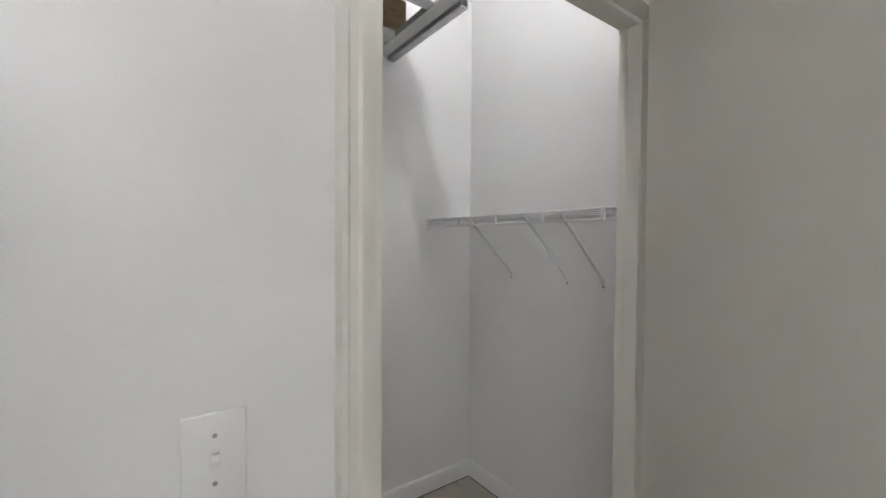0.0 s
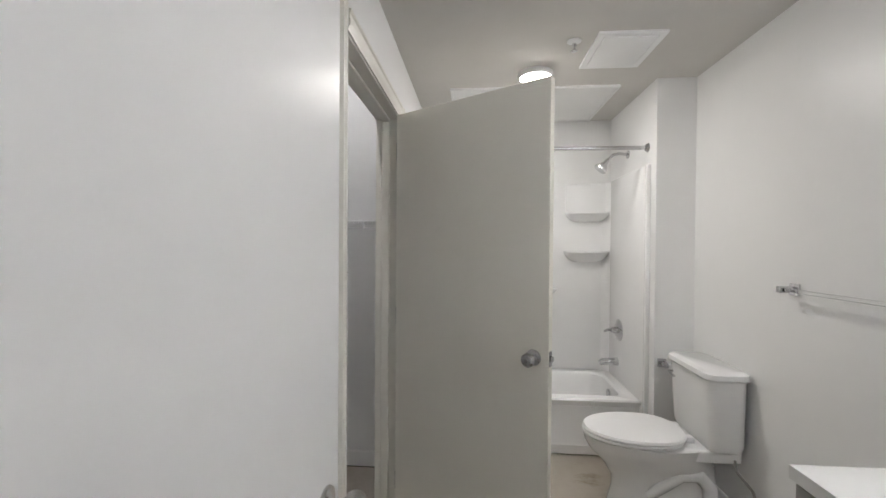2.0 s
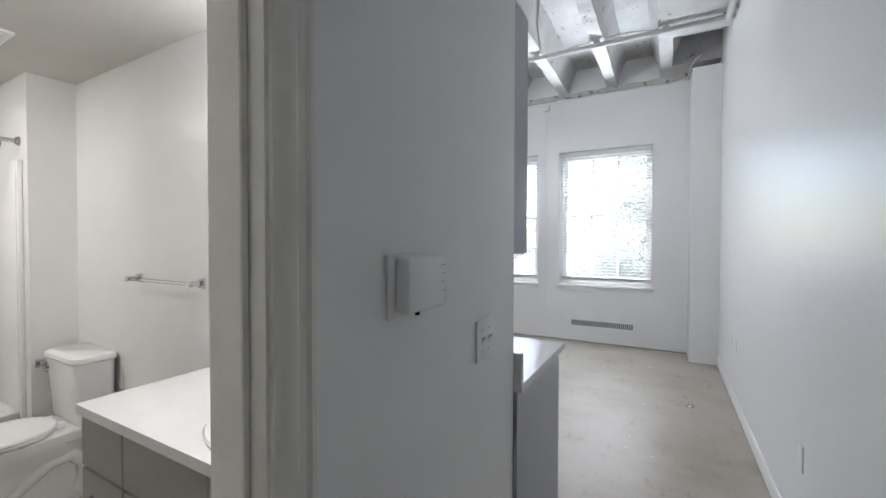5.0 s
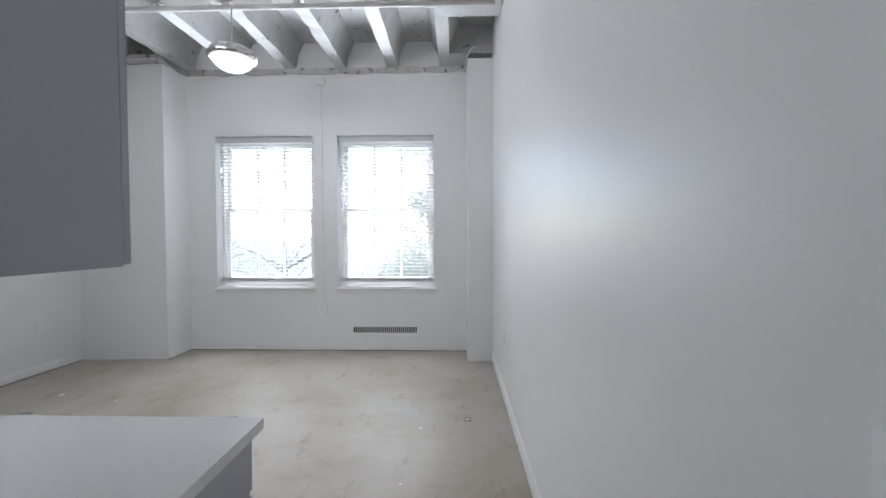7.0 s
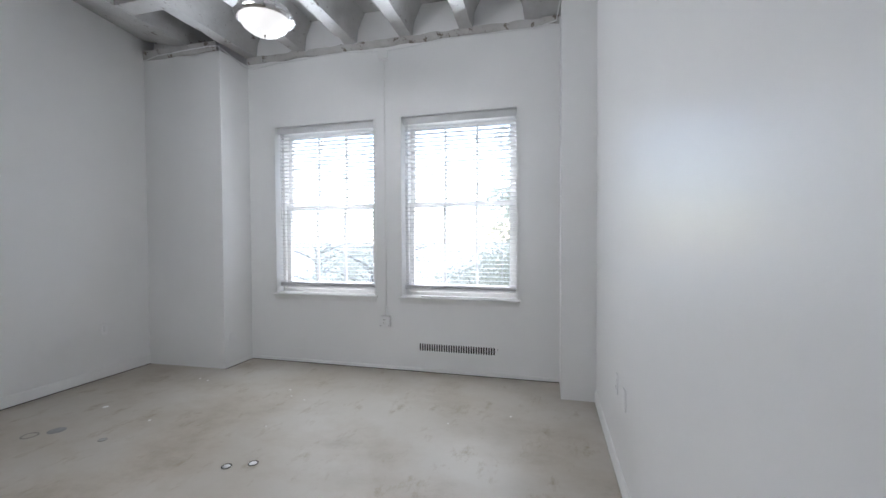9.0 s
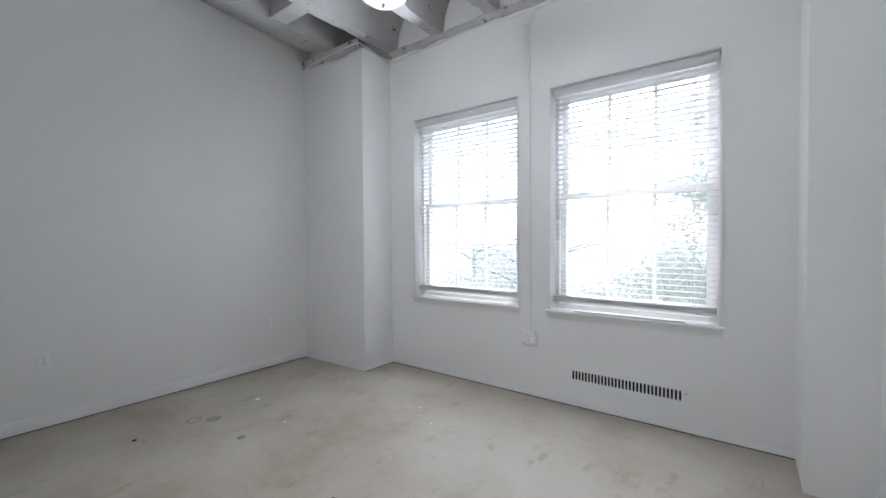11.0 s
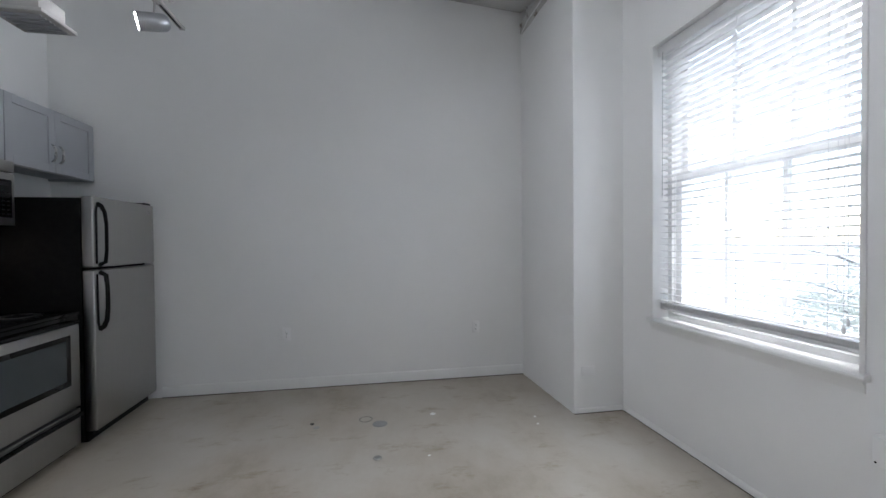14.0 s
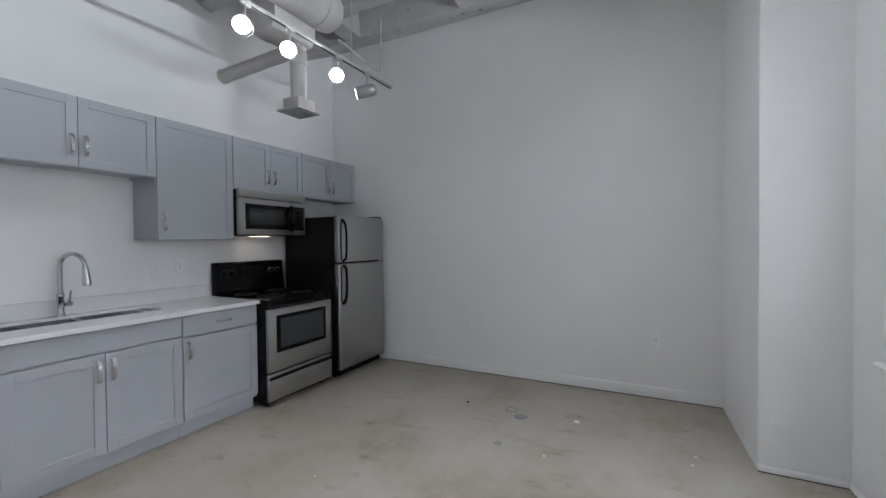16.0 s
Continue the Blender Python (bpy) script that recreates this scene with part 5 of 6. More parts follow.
def tub_mesh():
    bm = bmesh.new()
    rings = []
    for (a, b, c, d), z, rr in (((0.0, 0.0, 0.0, 0.0), TZ - 0.012, 0.006), ((0.004, 0.004, 0.006, 0.004), TZ, 0.012), ((0.07, 0.07, 0.075, 0.06), TZ, 0.09), ((0.085, 0.085, 0.09, 0.07), TZ - 0.015, 0.10), ((0.16, 0.10, 0.12, 0.10), 0.12, 0.12), ((0.26, 0.15, 0.18, 0.16), 0.085, 0.11)):
        ring = []
        x0, x1, y0, y1 = TX0 + a, TX1 - b, TY0 + c, TY1 - d
        for cx, cy, st in ((x1 - rr, y1 - rr, 0), (x0 + rr, y1 - rr, 90), (x0 + rr, y0 + rr, 180), (x1 - rr, y0 + rr, 270)):
            for k in range(7):
                an = radians(st + 15 * k)
                ring.append(bm.verts.new((cx + rr * math.cos(an), cy + rr * math.sin(an), z)))
        rings.append(ring)
    n = len(rings[0])
    for a, b in zip(rings, rings[1:]):
        for k in range(n):
            bm.faces.new((a[k], b[k], b[(k + 1) % n], a[(k + 1) % n]))
    bm.faces.new(rings[-1])
    bmesh.ops.recalc_face_normals(bm, faces=bm.faces)
    return bm


part("basin", tub_mesh(), M_ACRYL, tb)
part("apron", prism([(TY0 + 0.03, 0.012), (TY0 + 0.022, 0.012), (TY0 + 0.020, 0.07), (TY0 + 0.030, 0.085), (TY0 + 0.030, 0.33), (TY0 + 0.004, 0.365), (TY0, TZ - 0.012), (TY0 + 0.05, TZ - 0.012), (TY0 + 0.05, 0.012)], "x", TX0, TX1), M_ACRYL, tb)
part("overflow_plate", lathe([(0.0, 0.0), (0.034, 0.0), (0.036, -0.006), (0.030, -0.012), (0.0, -0.014)], (3.185, 3.465, 0.305), "x", 24, False), M_CHROME, tb)
# shower surround
ss = thing("shower_surround", "glossy white acrylic tub surround with moulded shelves", "shower surround")
SZ0, SZ1 = TZ + 0.003, 1.885
part("back_panel", bbox(TX0, TX1, BATH_N - 0.022, BATH_N - 0.001, SZ0, SZ1, w=0.004), M_ACRYL, ss)
part("side_panel", bbox(TX1 - 0.016, TX1 + 0.004, 3.06, BATH_N - 0.022, SZ0, SZ1, w=0.004), M_ACRYL, ss)
part("side_panel", bbox(TX0 - 0.004, TX0 + 0.016, 3.06, BATH_N - 0.022, SZ0, SZ1, w=0.004), M_ACRYL, ss)
part("edge_strip", bbox(TX1 - 0.022, TX1 + 0.004, 3.035, 3.062, 0.0, SZ1, w=0.003), M_ACRYL, ss)


def half_shelf(x0, x1, z, depth, drop):
    """A moulded shelf: flat top, bowl-shaped underside, against the back panel."""
    bm = bmesh.new()
    cx, hw, yb = (x0 + x1) / 2, (x1 - x0) / 2, BATH_N - 0.022
    rows = []
    n = 18
    for s, dz in ((1.0, 0.0), (1.0, -0.012), (0.93, -drop * 0.45), (0.78, -drop * 0.8), (0.55, -drop)):
        row = []
        for i in range(n + 1):
            a = math.pi * i / n
            ca, sa = math.cos(a), math.sin(a)
            k = 0.45
            px = cx + hw * s * math.copysign(abs(ca) ** k, ca)
            py = yb - depth * s * (1 if dz > -0.02 else 0.75) * abs(sa) ** 0.75
            row.append(bm.verts.new((px, py, z + dz)))
        rows.append(row)
    for a, b in zip(rows, rows[1:]):
        for i in range(n):
            bm.faces.new((a[i], a[i + 1], b[i + 1], b[i]))
    bm.faces.new(rows[0])
    bm.faces.new(rows[-1][::-1])
    bmesh.ops.recalc_face_normals(bm, faces=bm.faces)
    return bm


part("shelf", half_shelf(2.925, 3.262, 1.645, 0.085, 0.075), M_ACRYL, ss)
part("shelf", half_shelf(2.915, 3.262, 1.338, 0.095, 0.085), M_ACRYL, ss)
part("soap_ledge", half_shelf(2.60, 2.86, 1.042, 0.075, 0.06), M_ACRYL, ss)
part("raised_panel", bbox(2.925, 3.262, BATH_N - 0.034, BATH_N - 0.020, 1.645, 1.872, w=0.008, seg=3), M_ACRYL, ss)
part("corner_fillet", prism([(TX1 - 0.016, BATH_N - 0.022), (TX1 - 0.016, BATH_N - 0.075), (TX1 - 0.026, BATH_N - 0.048), (TX1 - 0.042, BATH_N - 0.032), (TX1 - 0.069, BATH_N - 0.022)], "z", SZ0, SZ1 - 0.004), M_ACRYL, ss)

rod = thing("shower_rod", "straight chrome shower curtain rod", "curtain rod")
part("rod", tube([(1.82, 3.09, 2.0), (3.272, 3.09, 2.0)], 0.0125, 16), M_CHROME, rod)
for a, b in ((1.808, 1.826), (3.283, 3.266)):
    part("flange", tube([(a, 3.09, 2.0), (b, 3.09, 2.0)], [0.030, 0.019], 20), M_CHROME, rod)

sh = thing("wall_shower", "chrome shower head on a bent arm", "shower head")
part("escutcheon", lathe([(0.0, 0.0), (0.030, 0.0), (0.028, -0.006), (0.014, -0.012), (0.0, -0.012)], (3.283, 3.42, 2.03), "x", 20, False), M_CHROME, sh)
part("arm", tube([(3.28, 3.42, 2.03), (3.22, 3.42, 2.038), (3.175, 3.42, 2.025), (3.145, 3.42, 1.995)], 0.0105, 12), M_CHROME, sh)
d = Vector((-0.62, 0, -0.78)).normalized()
c = Vector((3.143, 3.42, 1.992))
part("head", tube([c, c + d * 0.02, c + d * 0.035, c + d * 0.075, c + d * 0.088], [0.014, 0.018, 0.020, 0.047, 0.045], 24), M_CHROME, sh)

tv = thing("tub_valve", "chrome single-lever tub valve", "faucet")
VX = TX1 - 0.016
part("escutcheon", lathe([(0.0, 0.0), (0.078, 0.0), (0.078, -0.004), (0.060, -0.012), (0.030, -0.018), (0.0, -0.018)], (VX, 3.50, 0.765), "x", 32, False), M_CHROME, tv)
part("hub", lathe([(0.026, -0.016), (0.022, -0.045), (0.018, -0.060), (0.0, -0.062)], (VX, 3.50, 0.765), "x", 20, False), M_CHROME, tv)
part("lever", tube([(VX - 0.052, 3.50, 0.765), (VX - 0.085, 3.485, 0.768), (VX - 0.115, 3.47, 0.760)], [0.012, 0.010, 0.007], 12), M_CHROME, tv)
ts = thing("tub_spout", "chrome tub spout on the surround wall", "faucet")
part("spout", tube([(VX, 3.53, 0.525), (VX - 0.05, 3.53, 0.525), (VX - 0.105, 3.53, 0.520), (VX - 0.128, 3.53, 0.508)], [0.031, 0.027, 0.025, 0.020], 18), M_CHROME, ts)

# toilet, facing west from the mirror wall
TY = 2.64
tl = thing("toilet", "white two-piece elongated toilet with closed lid", "toilet")
tl.location = (MIRROR, TY, 0)


def oval(xf, xb, hw, z, n=32, squash=0.8):
    """An egg outline: front at xf, back at xb."""
    cx = xb + (xf - xb) * 0.42
    pts = []
    for i in range(n):
        a = 2 * math.pi * i / n
        ca, sa = math.cos(a), math.sin(a)
        px = cx + (xf - cx) * ca if ca > 0 else cx + (cx - xb) * math.copysign(abs(ca) ** squash, ca)
        if xf < xb:
            px = cx + (xf - cx) * ca if ca > 0 else cx - (xb - cx) * math.copysign(abs(ca) ** squash, ca)
        pts.append((px, hw * math.copysign(abs(sa) ** 0.92, sa), z))
    return pts


def loft(rings, cap0=True, cap1=True):
    bm = bmesh.new()
    rows = [[bm.verts.new(p) for p in r] for r in rings]
    n = len(rows[0])
    for a, b in zip(rows, rows[1:]):
        for k in range(n):
            bm.faces.new((a[k], a[(k + 1) % n], b[(k + 1) % n], b[k]))
    if cap0:
        bm.faces.new(rows[0][::-1])
    if cap1:
        bm.faces.new(rows[-1])
    bmesh.ops.recalc_face_normals(bm, faces=bm.faces)
    return bm


part("bowl", loft([oval(-0.60, -0.04, 0.115, 0.0), oval(-0.595, -0.045, 0.112, 0.05), oval(-0.575, -0.06, 0.098, 0.12), oval(-0.575, -0.06, 0.100, 0.18), oval(-0.62, -0.07, 0.125, 0.25), oval(-0.69, -0.09, 0.165, 0.32), oval(-0.715, -0.10, 0.182, 0.365), oval(-0.72, -0.10, 0.184, 0.392), oval(-0.70, -0.12, 0.170, 0.398)]), M_PORC, tl)
part("foot_flange", loft([oval(-0.605, -0.035, 0.122, 0.0), oval(-0.605, -0.035, 0.122, 0.018), oval(-0.585, -0.05, 0.105, 0.035)]), M_PORC, tl)
for s in (-1, 1):
    part("trapway", tube([(-0.42, s * 0.085, 0.12), (-0.36, s * 0.098, 0.18), (-0.28, s * 0.104, 0.245), (-0.19, s * 0.104, 0.25), (-0.135, s * 0.100, 0.19), (-0.13, s * 0.098, 0.11), (-0.16, s * 0.098, 0.04)], [0.022, 0.030, 0.034, 0.036, 0.036, 0.036, 0.034], 14), M_PORC, tl)
    part("bolt_cap", lathe([(0.016, 0.0), (0.016, 0.012), (0.010, 0.022), (0.0, 0.024)], (-0.30, s * 0.115, 0.012), "z", 14, False), M_PORC, tl)
part("deck", bbox(-0.28, -0.02, -0.165, 0.165, 0.335, 0.400, w=0.018, seg=3), M_PORC, tl)
part("seat", loft([oval(-0.718, -0.235, 0.182, 0.400), oval(-0.725, -0.232, 0.187, 0.408), oval(-0.722, -0.235, 0.184, 0.416)]), M_PLASTIC, tl)
part("lid", loft([oval(-0.716, -0.225, 0.181, 0.417), oval(-0.722, -0.222, 0.186, 0.425), oval(-0.715, -0.228, 0.180, 0.436), oval(-0.66, -0.27, 0.140, 0.442)]), M_PLASTIC, tl)
for s in (-1, 1):
    part("seat_hinge", bbox(-0.245, -0.205, s * 0.075 - 0.02, s * 0.075 + 0.02, 0.400, 0.430, w=0.006), M_PLASTIC, tl)


def rounded_rect(x0, x1, y0, y1, r, z, n=5):
    pts = []
    for cx, cy, st in ((x1 - r, y1 - r, 0), (x0 + r, y1 - r, 90), (x0 + r, y0 + r, 180), (x1 - r, y0 + r, 270)):
        for k in range(n + 1):
            an = radians(st + 90 * k / n)
            pts.append((cx + r * math.cos(an), cy + r * math.sin(an), z))
    return pts


part("tank", loft([rounded_rect(-0.175, -0.02, -0.185, 0.185, 0.04, 0.402), rounded_rect(-0.185, -0.015, -0.195, 0.195, 0.045, 0.43), rounded_rect(-0.200, -0.012, -0.205, 0.205, 0.045, 0.745)]), M_PORC, tl)
part("tank_lid", loft([rounded_rect(-0.208, -0.006, -0.212, 0.212, 0.05, 0.746), rounded_rect(-0.215, -0.003, -0.219, 0.219, 0.055, 0.755), rounded_rect(-0.212, -0.004, -0.216, 0.216, 0.055, 0.778), rounded_rect(-0.195, -0.015, -0.199, 0.199, 0.05, 0.786)]), M_PORC, tl)
part("flush_lever", tube([(-0.200, 0.15, 0.69), (-0.222, 0.15, 0.69), (-0.226, 0.11, 0.686), (-0.226, 0.08, 0.682)], 0.007, 8), M_CHROME, tl)
sv = thing("supply_valve", "chrome water supply valve behind the toilet", "valve")
part("pipe", tube([(3.509, 2.31, 0.19), (3.46, 2.31, 0.19)], 0.010, 10), M_CHROME, sv)
part("handle", bbox(3.445, 3.462, 2.29, 2.33, 0.18, 0.20, w=0.004), M_CHROME, sv)
part("hose", tube([(3.462, 2.31, 0.20), (3.44, 2.33, 0.30), (3.40, 2.38, 0.36), (3.40, 2.39, 0.404)], 0.006, 8), M_STEEL, sv)

tp = thing("toilet_paper_holder", "chrome post paper holder with white roller", "paper holder")
part("rose", bbox(3.300, 3.350, 2.950, 2.965, 0.660, 0.710, w=0.004), M_CHROME, tp)
part("post", bbox(3.312, 3.338, 2.895, 2.952, 0.672, 0.698, w=0.004), M_CHROME, tp)
part("roller", tube([(3.335, 2.905, 0.685), (3.40, 2.905, 0.683), (3.46, 2.905, 0.683)], [0.010, 0.010, 0.014], 14), M_PLASTIC, tp, "white plastic roller")

tw = thing("towel_bar", "clear acrylic towel bar on chrome posts", "towel bar")
for yy in (2.20, 1.63):
    part("rose", bbox(MIRROR - 0.012, MIRROR - 0.001, yy - 0.024, yy + 0.024, 1.186, 1.234, w=0.003), M_CHROME, tw)
    part("post", bbox(MIRROR - 0.070, MIRROR - 0.010, yy - 0.013, yy + 0.013, 1.197, 1.223, w=0.003), M_CHROME, tw)
part("bar", bbox(MIRROR - 0.062, MIRROR - 0.046, 1.643, 2.187, 1.202, 1.218, w=0.002, seg=1), M_ACRYLIC_CLEAR, tw)

# vanity cabinet with top, basin and faucet
vn = thing("vanity_cabinet", "warm grey shaker vanity with drawers and doors", "vanity")
vn.location = (MIRROR, 0.306, 0)


def vfront(name, y0, y1, z0, z1, slab, parent=None):
    """A front that faces west, at local x -0.49."""
    x, t, rail = -0.490, 0.018, 0.055
    if slab:
        bm = bbox(x, x + t, y0, y1, z0, z1, w=0.0015, seg=1)
    else:
        bm = bmesh.new()
        box(bm, x, x + t, y0, y0 + rail, z0, z1)
        box(bm, x, x + t, y1 - rail, y1, z0, z1)
        box(bm, x, x + t, y0 + rail, y1 - rail, z1 - rail, z1)
        box(bm, x, x + t, y0 + rail, y1 - rail, z0, z0 + rail)
        bev(bm, 0.0012, 1)
        box(bm, x + 0.009, x + t, y0 + rail - 0.002, y1 - rail + 0.002, z0 + rail - 0.002, z1 - rail + 0.002)
    return part(name, bm, M_VAN, parent or vn)


def vpull(parent, y, z, upright):
    n = 12
    out, inn = [], []
    for i in range(n + 1):
        u = -1 + 2 * i / n
        out.append((-0.496 - 0.024 * (1 - u ** 4), u * 0.062))
        inn.append((min(-0.490, -0.488 - 0.024 * (1 - u ** 4)), u * 0.058))
    outline = [(d, (z if upright else y) + t) for d, t in out + inn[::-1]]
    bm = prism(outline, "y", y - 0.008, y + 0.008) if upright else prism(outline, "z", z - 0.008, z + 0.008)
    part("handle", bm, M_NICKEL, parent, "brushed nickel bow pull")


VW = 1.232
for q in (0.0, VW - 0.018):
    part("side_panel", boxes((-0.472, -0.002, q, q + 0.018, 0.09, 0.798)), M_VAN, vn)
part("bottom_panel", boxes((-0.472, -0.002, 0.018, VW - 0.018, 0.09, 0.108)), M_VAN, vn)
part("back_panel", boxes((-0.012, -0.002, 0.018, VW - 0.018, 0.108, 0.798)), M_VAN, vn)
for q0, q1 in ((0.60, 0.614), (0.785, 0.798)):
    part("front_rail", boxes((-0.472, -0.455, 0.018, VW - 0.018, q0, q1)), M_VAN, vn)
for q in (0.925, 0.46):
    part("front_stile", boxes((-0.4715, -0.4555, q, q + 0.02, 0.108, 0.798)), M_VAN, vn)
part("toe_kick", boxes((-0.41, -0.02, 0.0, VW, 0.0, 0.09)), M_VAN, vn)
for k, (z0, z1) in enumerate(((0.612, 0.786), (0.434, 0.602), (0.246, 0.424), (0.098, 0.236))):
    dd_ = vfront("drawer", 0.940, VW - 0.004, z0, z1, True)
    if k:
        vpull(dd_, 1.085, (z0 + z1) / 2, False)
vfront("false_front", 0.474, 0.930, 0.612, 0.786, True)
vfront("false_front", 0.006, 0.466, 0.612, 0.786, True)
da = vfront("door", 0.474, 0.930, 0.098, 0.602, False)
vpull(da, 0.51, 0.52, True)
db = vfront("door", 0.006, 0.466, 0.098, 0.602, False)
vpull(db, 0.43, 0.52, True)

BX, BY, BRX, BRY = 3.245, 0.732, 0.200, 0.272     # basin centre and half axes


def holed_top():
    bm = bmesh.new()
    x0, x1, y0, y1 = 3.003, MIRROR - 0.002, 0.302, 1.533
    n = 48
    def rim(z, s):
        return [bm.verts.new((BX + BRX * s * math.cos(2 * math.pi * i / n), BY + BRY * s * math.sin(2 * math.pi * i / n), z)) for i in range(n)]
    def edge(z):
        out = []
        for i in range(n):
            a = 2 * math.pi * i / n
            ca, sa = math.cos(a), math.sin(a)
            kx = ((x1 - BX) if ca > 0 else (BX - x0)) / max(abs(ca), 1e-6)
            ky = ((y1 - BY) if sa > 0 else (BY - y0)) / max(abs(sa), 1e-6)
            k = min(kx, ky)
            out.append(bm.verts.new((BX + k * ca, BY + k * sa, z)))
        return out
    rt, et, eb, rb = rim(0.835, 0.92), edge(0.835), edge(0.801), rim(0.801, 0.92)
    corners = []
    for ring in (rt, et, eb, rb):
        corners.append(ring)
    for a, b in zip(corners, corners[1:] + corners[:1]):
        for i in range(n):
            bm.faces.new((a[i], a[(i + 1) % n], b[(i + 1) % n], b[i]))
    # square off the four corners
    for ring in (et, eb):
        for cx in (x0, x1):
            for cy in (y0, y1):
                near = min(ring, key=lambda v: (v.co.x - cx) ** 2 + (v.co.y - cy) ** 2)
                near.co.x, near.co.y = cx, cy
    bmesh.ops.recalc_face_normals(bm, faces=bm.faces)
    return bm


vt = thing("countertop", "white cultured marble vanity top with back splash", "countertop")
part("slab", holed_top(), M_CULT, vt)
part("backsplash", bbox(MIRROR - 0.024, MIRROR - 0.002, 0.304, 1.462, 0.8355, 0.957, w=0.003), M_CULT, vt)


def ring_pts(rx, ry, z, dx=0.0, n=48):
    return [(BX + dx + rx * math.cos(2 * math.pi * i / n), BY + ry * math.sin(2 * math.pi * i / n), z) for i in range(n)]


bs = thing("bathroom_basin", "white oval drop-in wash basin", "basin")
part("bowl", loft([ring_pts(BRX + 0.006, BRY + 0.006, 0.8355), ring_pts(BRX + 0.008, BRY + 0.008, 0.842), ring_pts(BRX + 0.003, BRY + 0.003, 0.850), ring_pts(BRX - 0.012, BRY - 0.012, 0.852), ring_pts(BRX - 0.036, BRY - 0.030, 0.846, -0.010), ring_pts(BRX - 0.048, BRY - 0.042, 0.825, -0.014), ring_pts(BRX - 0.070, BRY - 0.075, 0.76, -0.014), ring_pts(BRX - 0.105, BRY - 0.130, 0.715, -0.010), ring_pts(0.022, 0.022, 0.705)], False, True), M_PORC, bs)
part("drain", lathe([(0.0, 0.7075), (0.018, 0.7075), (0.022, 0.7062)], (BX, BY, 0), "z", 18, False), M_CHROME, bs)
bf = thing("basin_faucet", "chrome centre-set basin faucet with two lever handles", "faucet")
bf.location = (BX + 0.162, BY, 0.851)
part("base_plate", bbox(-0.026, 0.026, -0.080, 0.080, -0.003, 0.016, w=0.010, seg=3), M_CHROME, bf)
part("spout", tube([(0, 0, 0.01), (0, 0, 0.09)] + [tuple(p) for p in arc((-0.060, 0, 0.105), 0.060, 0, 165, 12, (1, 0, 0), (0, 0, 1))], [0.015, 0.012] + [0.0105] * 12 + [0.012], 14), M_CHROME, bf)
for s in (-1, 1):
    hh = part("handle", lathe([(0.024, 0.012), (0.022, 0.022), (0.013, 0.040), (0.010, 0.052), (0.013, 0.058), (0.010, 0.066), (0.0, 0.068)], (0, s * 0.052, 0), "z", 18, False), M_CHROME, bf)
    part("lever", tube([(0, s * 0.052, 0.058), (-0.004, s * 0.090, 0.064), (-0.006, s * 0.110, 0.062)], [0.007, 0.0055, 0.0075], 10), M_CHROME, hh)

mi = thing("wall_mirror", "large frameless mirror resting on the back splash", "mirror")
part("glass", bbox(MIRROR - 0.007, MIRROR - 0.001, 0.330, 1.437, 0.966, 1.842, w=0.001, seg=1), M_MIRROR, mi)
part("channel", boxes((MIRROR - 0.010, MIRROR - 0.001, 0.330, 1.437, 0.958, 0.9655)), M_CHROME, mi)
for yy in (0.60, 1.38):
    part("clip", bbox(MIRROR - 0.011, MIRROR - 0.001, yy - 0.010, yy + 0.010, 1.836, 1.852, w=0.002), M_PLASTIC, mi)

vl = thing("vanity_light", "three-shade brushed nickel vanity light, lit", "lamp")
vl.location = (MIRROR, 0.855, 2.225)
part("wall_plate", bbox(-0.022, -0.001, -0.10, 0.10, -0.055, 0.055, w=0.006), M_NICKEL, vl)
part("arm", tube([(-0.02, 0, 0.0), (-0.10, 0, 0.0)], 0.009, 10), M_NICKEL, vl)
part("bar", tube([(-0.105, -0.29, 0.0), (-0.105, 0.29, 0.0)], 0.010, 12), M_NICKEL, vl)
for s in (-1, 1):
    part("bar_end", lathe([(0.0, -0.008), (0.013, -0.004), (0.013, 0.004), (0.0, 0.008)], (-0.105, s * 0.295, 0), "y", 14, False), M_NICKEL, vl)
for yy in (0.235, 0.0, -0.235):
    hd = part("socket", lathe([(0.010, 0.0), (0.024, -0.006), (0.028, -0.020), (0.026, -0.034), (0.030, -0.040)], (-0.125, yy, 0), "z", 20, False), M_NICKEL, vl)
    part("shade", lathe([(0.030, -0.038), (0.044, -0.060), (0.055, -0.095), (0.061, -0.135), (0.062, -0.180), (0.057, -0.186), (0.057, -0.170), (0.05, -0.10), (0.030, -0.045)], (-0.125, yy, 0), "z", 28, False), M_BULB, hd, "glowing frosted glass bell shade")

ds = thing("disc_light", "round white surface ceiling light, lit", "lamp")
ds.location = (2.55, 2.85, BCEIL)
part("rim", lathe([(0.098, 0.0), (0.100, -0.010), (0.096, -0.026), (0.088, -0.032)], steps=36, caps=False), M_PLASTIC, ds)
part("diffuser", lathe([(0.088, -0.030), (0.070, -0.042), (0.035, -0.047), (0.0, -0.048)], steps=36, caps=False), M_DISC, ds, "glowing diffuser")
sk2 = thing("fire_sprinkler", "chrome pendent fire sprinkler with white rose", "sprinkler")
sk2.location = (2.684, 2.488, BCEIL)
part("rose", lathe([(0.034, 0.0), (0.034, -0.004), (0.014, -0.012), (0.0, -0.012)], steps=24, caps=False), M_PLASTIC, sk2)
part("body", lathe([(0.009, -0.010), (0.011, -0.022), (0.006, -0.030), (0.006, -0.045), (0.0, -0.046)], steps=14, caps=False), M_NICKEL, sk2)
part("deflector", lathe([(0.0, -0.048), (0.016, -0.048), (0.016, -0.050), (0.0, -0.051)], steps=16, caps=False), M_CHROME, sk2)
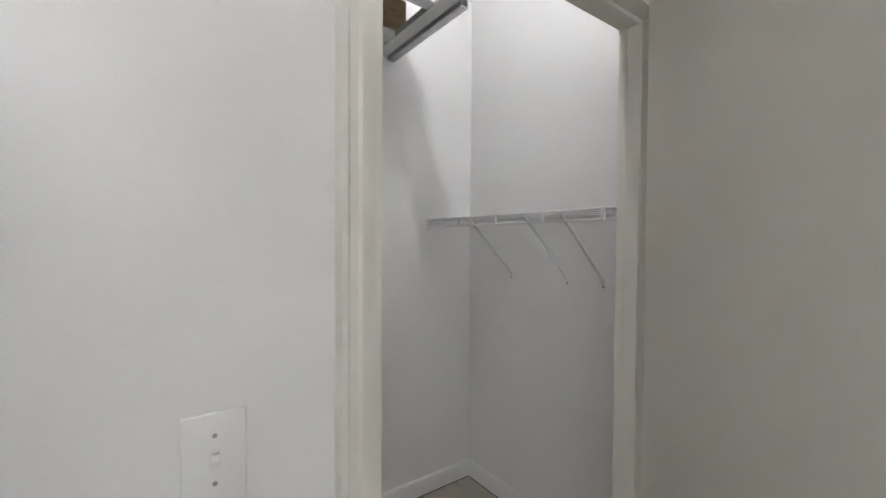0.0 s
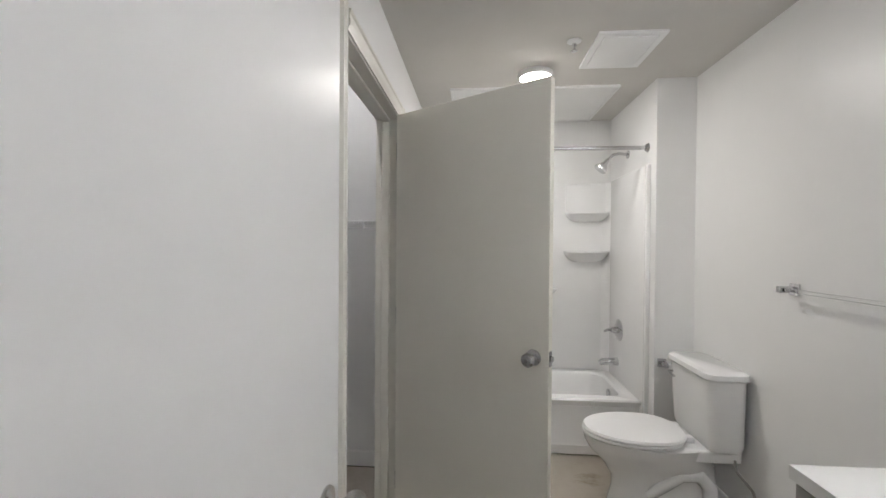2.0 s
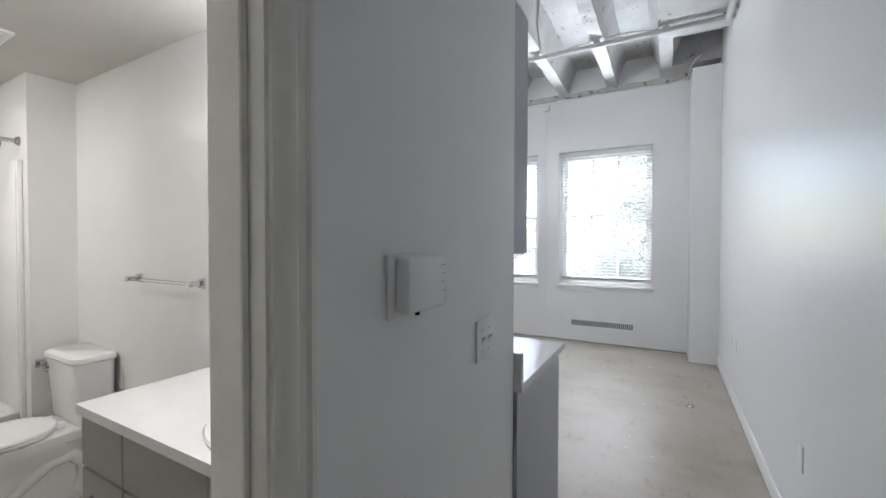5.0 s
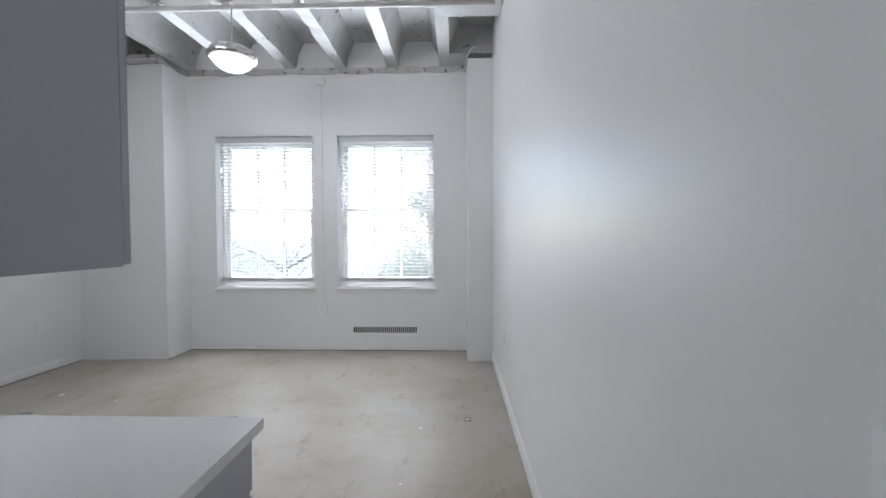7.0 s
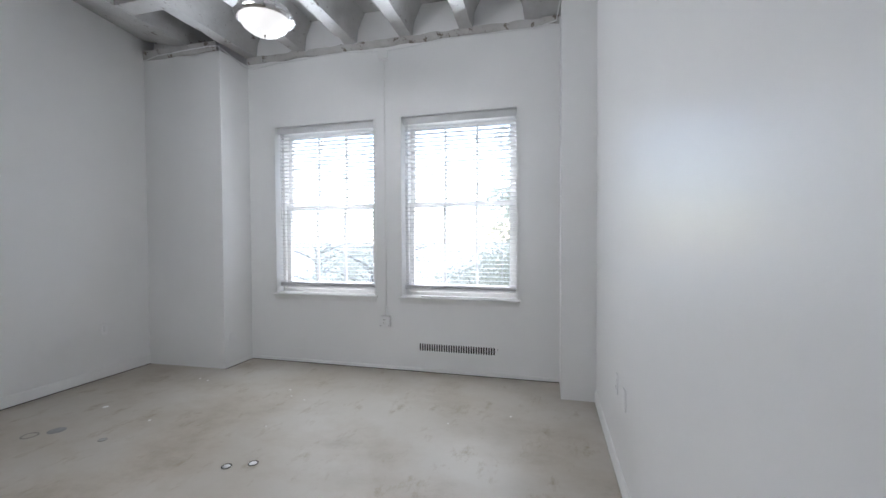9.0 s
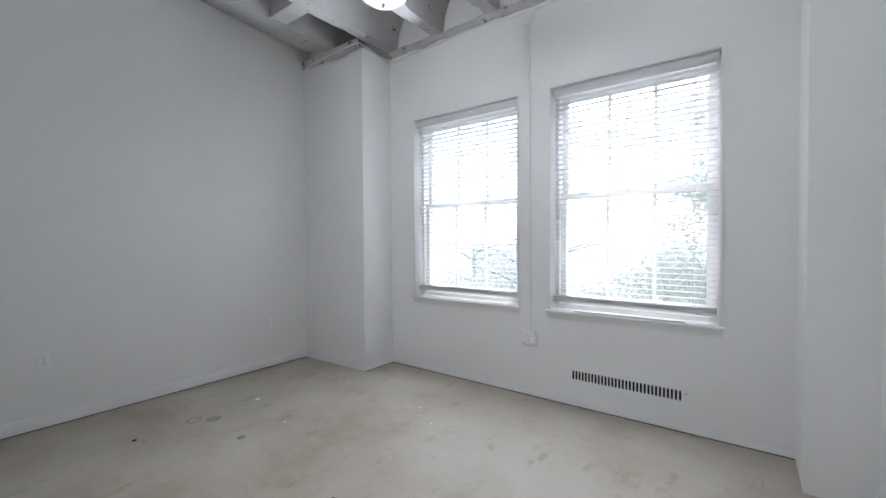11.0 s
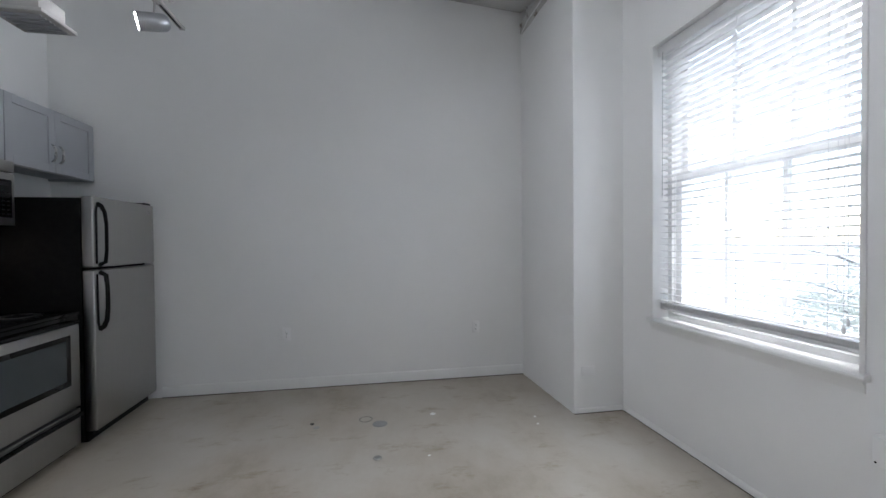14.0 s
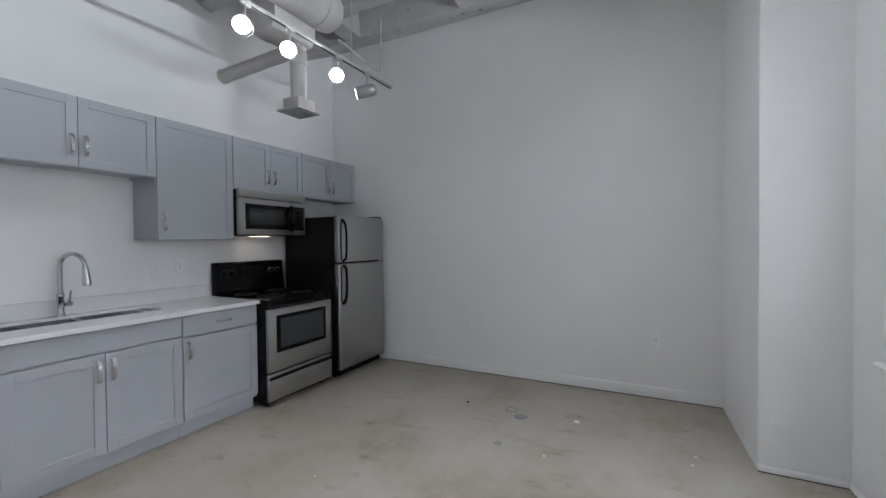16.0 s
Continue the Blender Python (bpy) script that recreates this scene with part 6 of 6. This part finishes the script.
fn = thing("exhaust_fan", "square white bathroom exhaust fan cover", "fan")
fn.location = (2.938, 2.592, BCEIL)
part("frame", boxes((-0.158, 0.158, -0.190, -0.160, -0.012, 0), (-0.158, 0.158, 0.160, 0.190, -0.012, 0), (-0.158, -0.128, -0.160, 0.160, -0.012, 0), (0.128, 0.158, -0.160, 0.160, -0.012, 0)), M_PLASTIC, fn)
part("cover", bbox(-0.124, 0.124, -0.156, 0.156, -0.016, -0.004, w=0.004), M_PLASTIC, fn)
ht = thing("ceiling_hatch", "flat white access panel in the bathroom ceiling", "access panel")
ht.location = (2.57, 3.40, BCEIL)
part("panel", bbox(-0.515, 0.515, -0.335, 0.335, -0.012, -0.001, w=0.002, seg=1), M_TRIM, ht)
part("lip", boxes((-0.53, 0.53, -0.352, -0.337, -0.016, -0.0005), (-0.53, -0.517, -0.337, 0.337, -0.016, -0.0005), (0.517, 0.53, -0.337, 0.337, -0.016, -0.0005), (-0.53, 0.53, 0.337, 0.352, -0.016, -0.0005)), M_TRIM, ht)

# ---- closet ----
ws = thing("wire_shelf", "white vinyl-coated wire shelf with diagonal braces", "shelf")
ws.location = (0.548, 2.903, 1.505)
L, D = 1.138, 0.30
for yy, z in ((-0.004, 0.0), (-D * 0.33, 0.0), (-D * 0.66, 0.0), (-D, 0.0), (-D, -0.038)):
    part("long_rod", tube([(0.004, yy, z), (L, yy, z)], 0.0040, 6), M_WIRE, ws)
for i in range(44):
    xx = 0.012 + i * (L - 0.02) / 43
    part("cross_wire", tube([(xx, -0.002, 0.003), (xx, -D, 0.003), (xx, -D - 0.003, -0.002), (xx, -D - 0.001, -0.012)], 0.0022, 5), M_WIRE, ws)
for xx in (0.275, 0.53, 0.79, 1.05):
    part("lip_clip", bbox(xx - 0.008, xx + 0.008, -D - 0.006, -D + 0.003, -0.042, 0.004, w=0.001, seg=1), M_WIRE, ws)
part("end_bracket", bbox(0.0, 0.006, -D - 0.008, -D + 0.02, -0.05, 0.008, w=0.001, seg=1), M_WIRE, ws)
for xx in (0.339, 0.688, 0.868):
    br_ = part("brace", tube([(xx, -D + 0.004, -0.003), (xx, -0.010, -0.272), (xx, -0.003, -0.292)], 0.0048, 8), M_WIRE, ws)
    part("screw", lathe([(0.0, -0.004), (0.005, -0.004), (0.005, 0.002), (0.0, 0.002)], (xx, -0.002, -0.300), "y", 8, False), M_NICKEL, br_)

# open framing over part of the closet
lf = thing("closet_framing", "open timber framing with a galvanised edge channel", "framing")
part("channel", boxes((0.548, 1.14, 2.355, 2.392, 2.300, 2.304), (0.548, 1.14, 2.388, 2.392, 2.304, 2.385), (0.548, 1.14, 2.355, 2.359, 2.304, 2.385)), M_GALV, lf, "galvanised steel channel")
part("painted_board", bbox(0.548, 1.30, 2.285, 2.350, 2.315, 2.345, w=0.002, seg=1), M_TRIM, lf)
for k in range(5):
    part("joist", bbox(0.548, 1.688, 1.90 - 0.32 * k, 1.94 - 0.32 * k, 2.345, 2.53, w=0.003, seg=1), M_WOOD, lf)
for xx in (0.70, 1.02):
    part("blocking", bbox(xx, xx + 0.04, 1.945, 2.35, 2.348, 2.50, w=0.003, seg=1), M_WOOD, lf)
    part("painted_edge", bbox(xx - 0.01, xx + 0.05, 1.945, 2.285, 2.318, 2.346, w=0.002, seg=1), M_TRIM, lf)
part("decking", boxes((0.60, 1.12, 1.0, 2.35, 2.532, 2.55)), M_WOOD, lf)
cbl = [(0.60 + 0.07 * math.cos(a), 2.86, 2.84 + 0.09 * math.sin(a)) for a in (radians(180 + 18 * i) for i in range(11))]
tagged(mesh_ob("closet_cable", tube([(0.53, 2.86, 3.1)] + cbl + [(0.67, 2.86, 3.1)], 0.006, 8), M_WIRE), "loop of white cable hanging in the closet corner", "cable")
cbulb = thing("closet_lamp", "bare white bulb in a wall lampholder", "lamp")
cbulb.matrix_world = pose(1.689, 2.12, 2.90)
part("lampholder", lathe([(0.055, 0.0), (0.055, -0.012), (0.030, -0.022), (0.024, -0.050), (0.0, -0.050)], axis="x", steps=20, caps=False), M_PLASTIC, cbulb)
part("bulb", lathe([(0.014, -0.050), (0.020, -0.065), (0.031, -0.095), (0.030, -0.115), (0.018, -0.130), (0.0, -0.134)], axis="x", steps=20, caps=False), M_CLOSETBULB, cbulb, "glowing bulb")
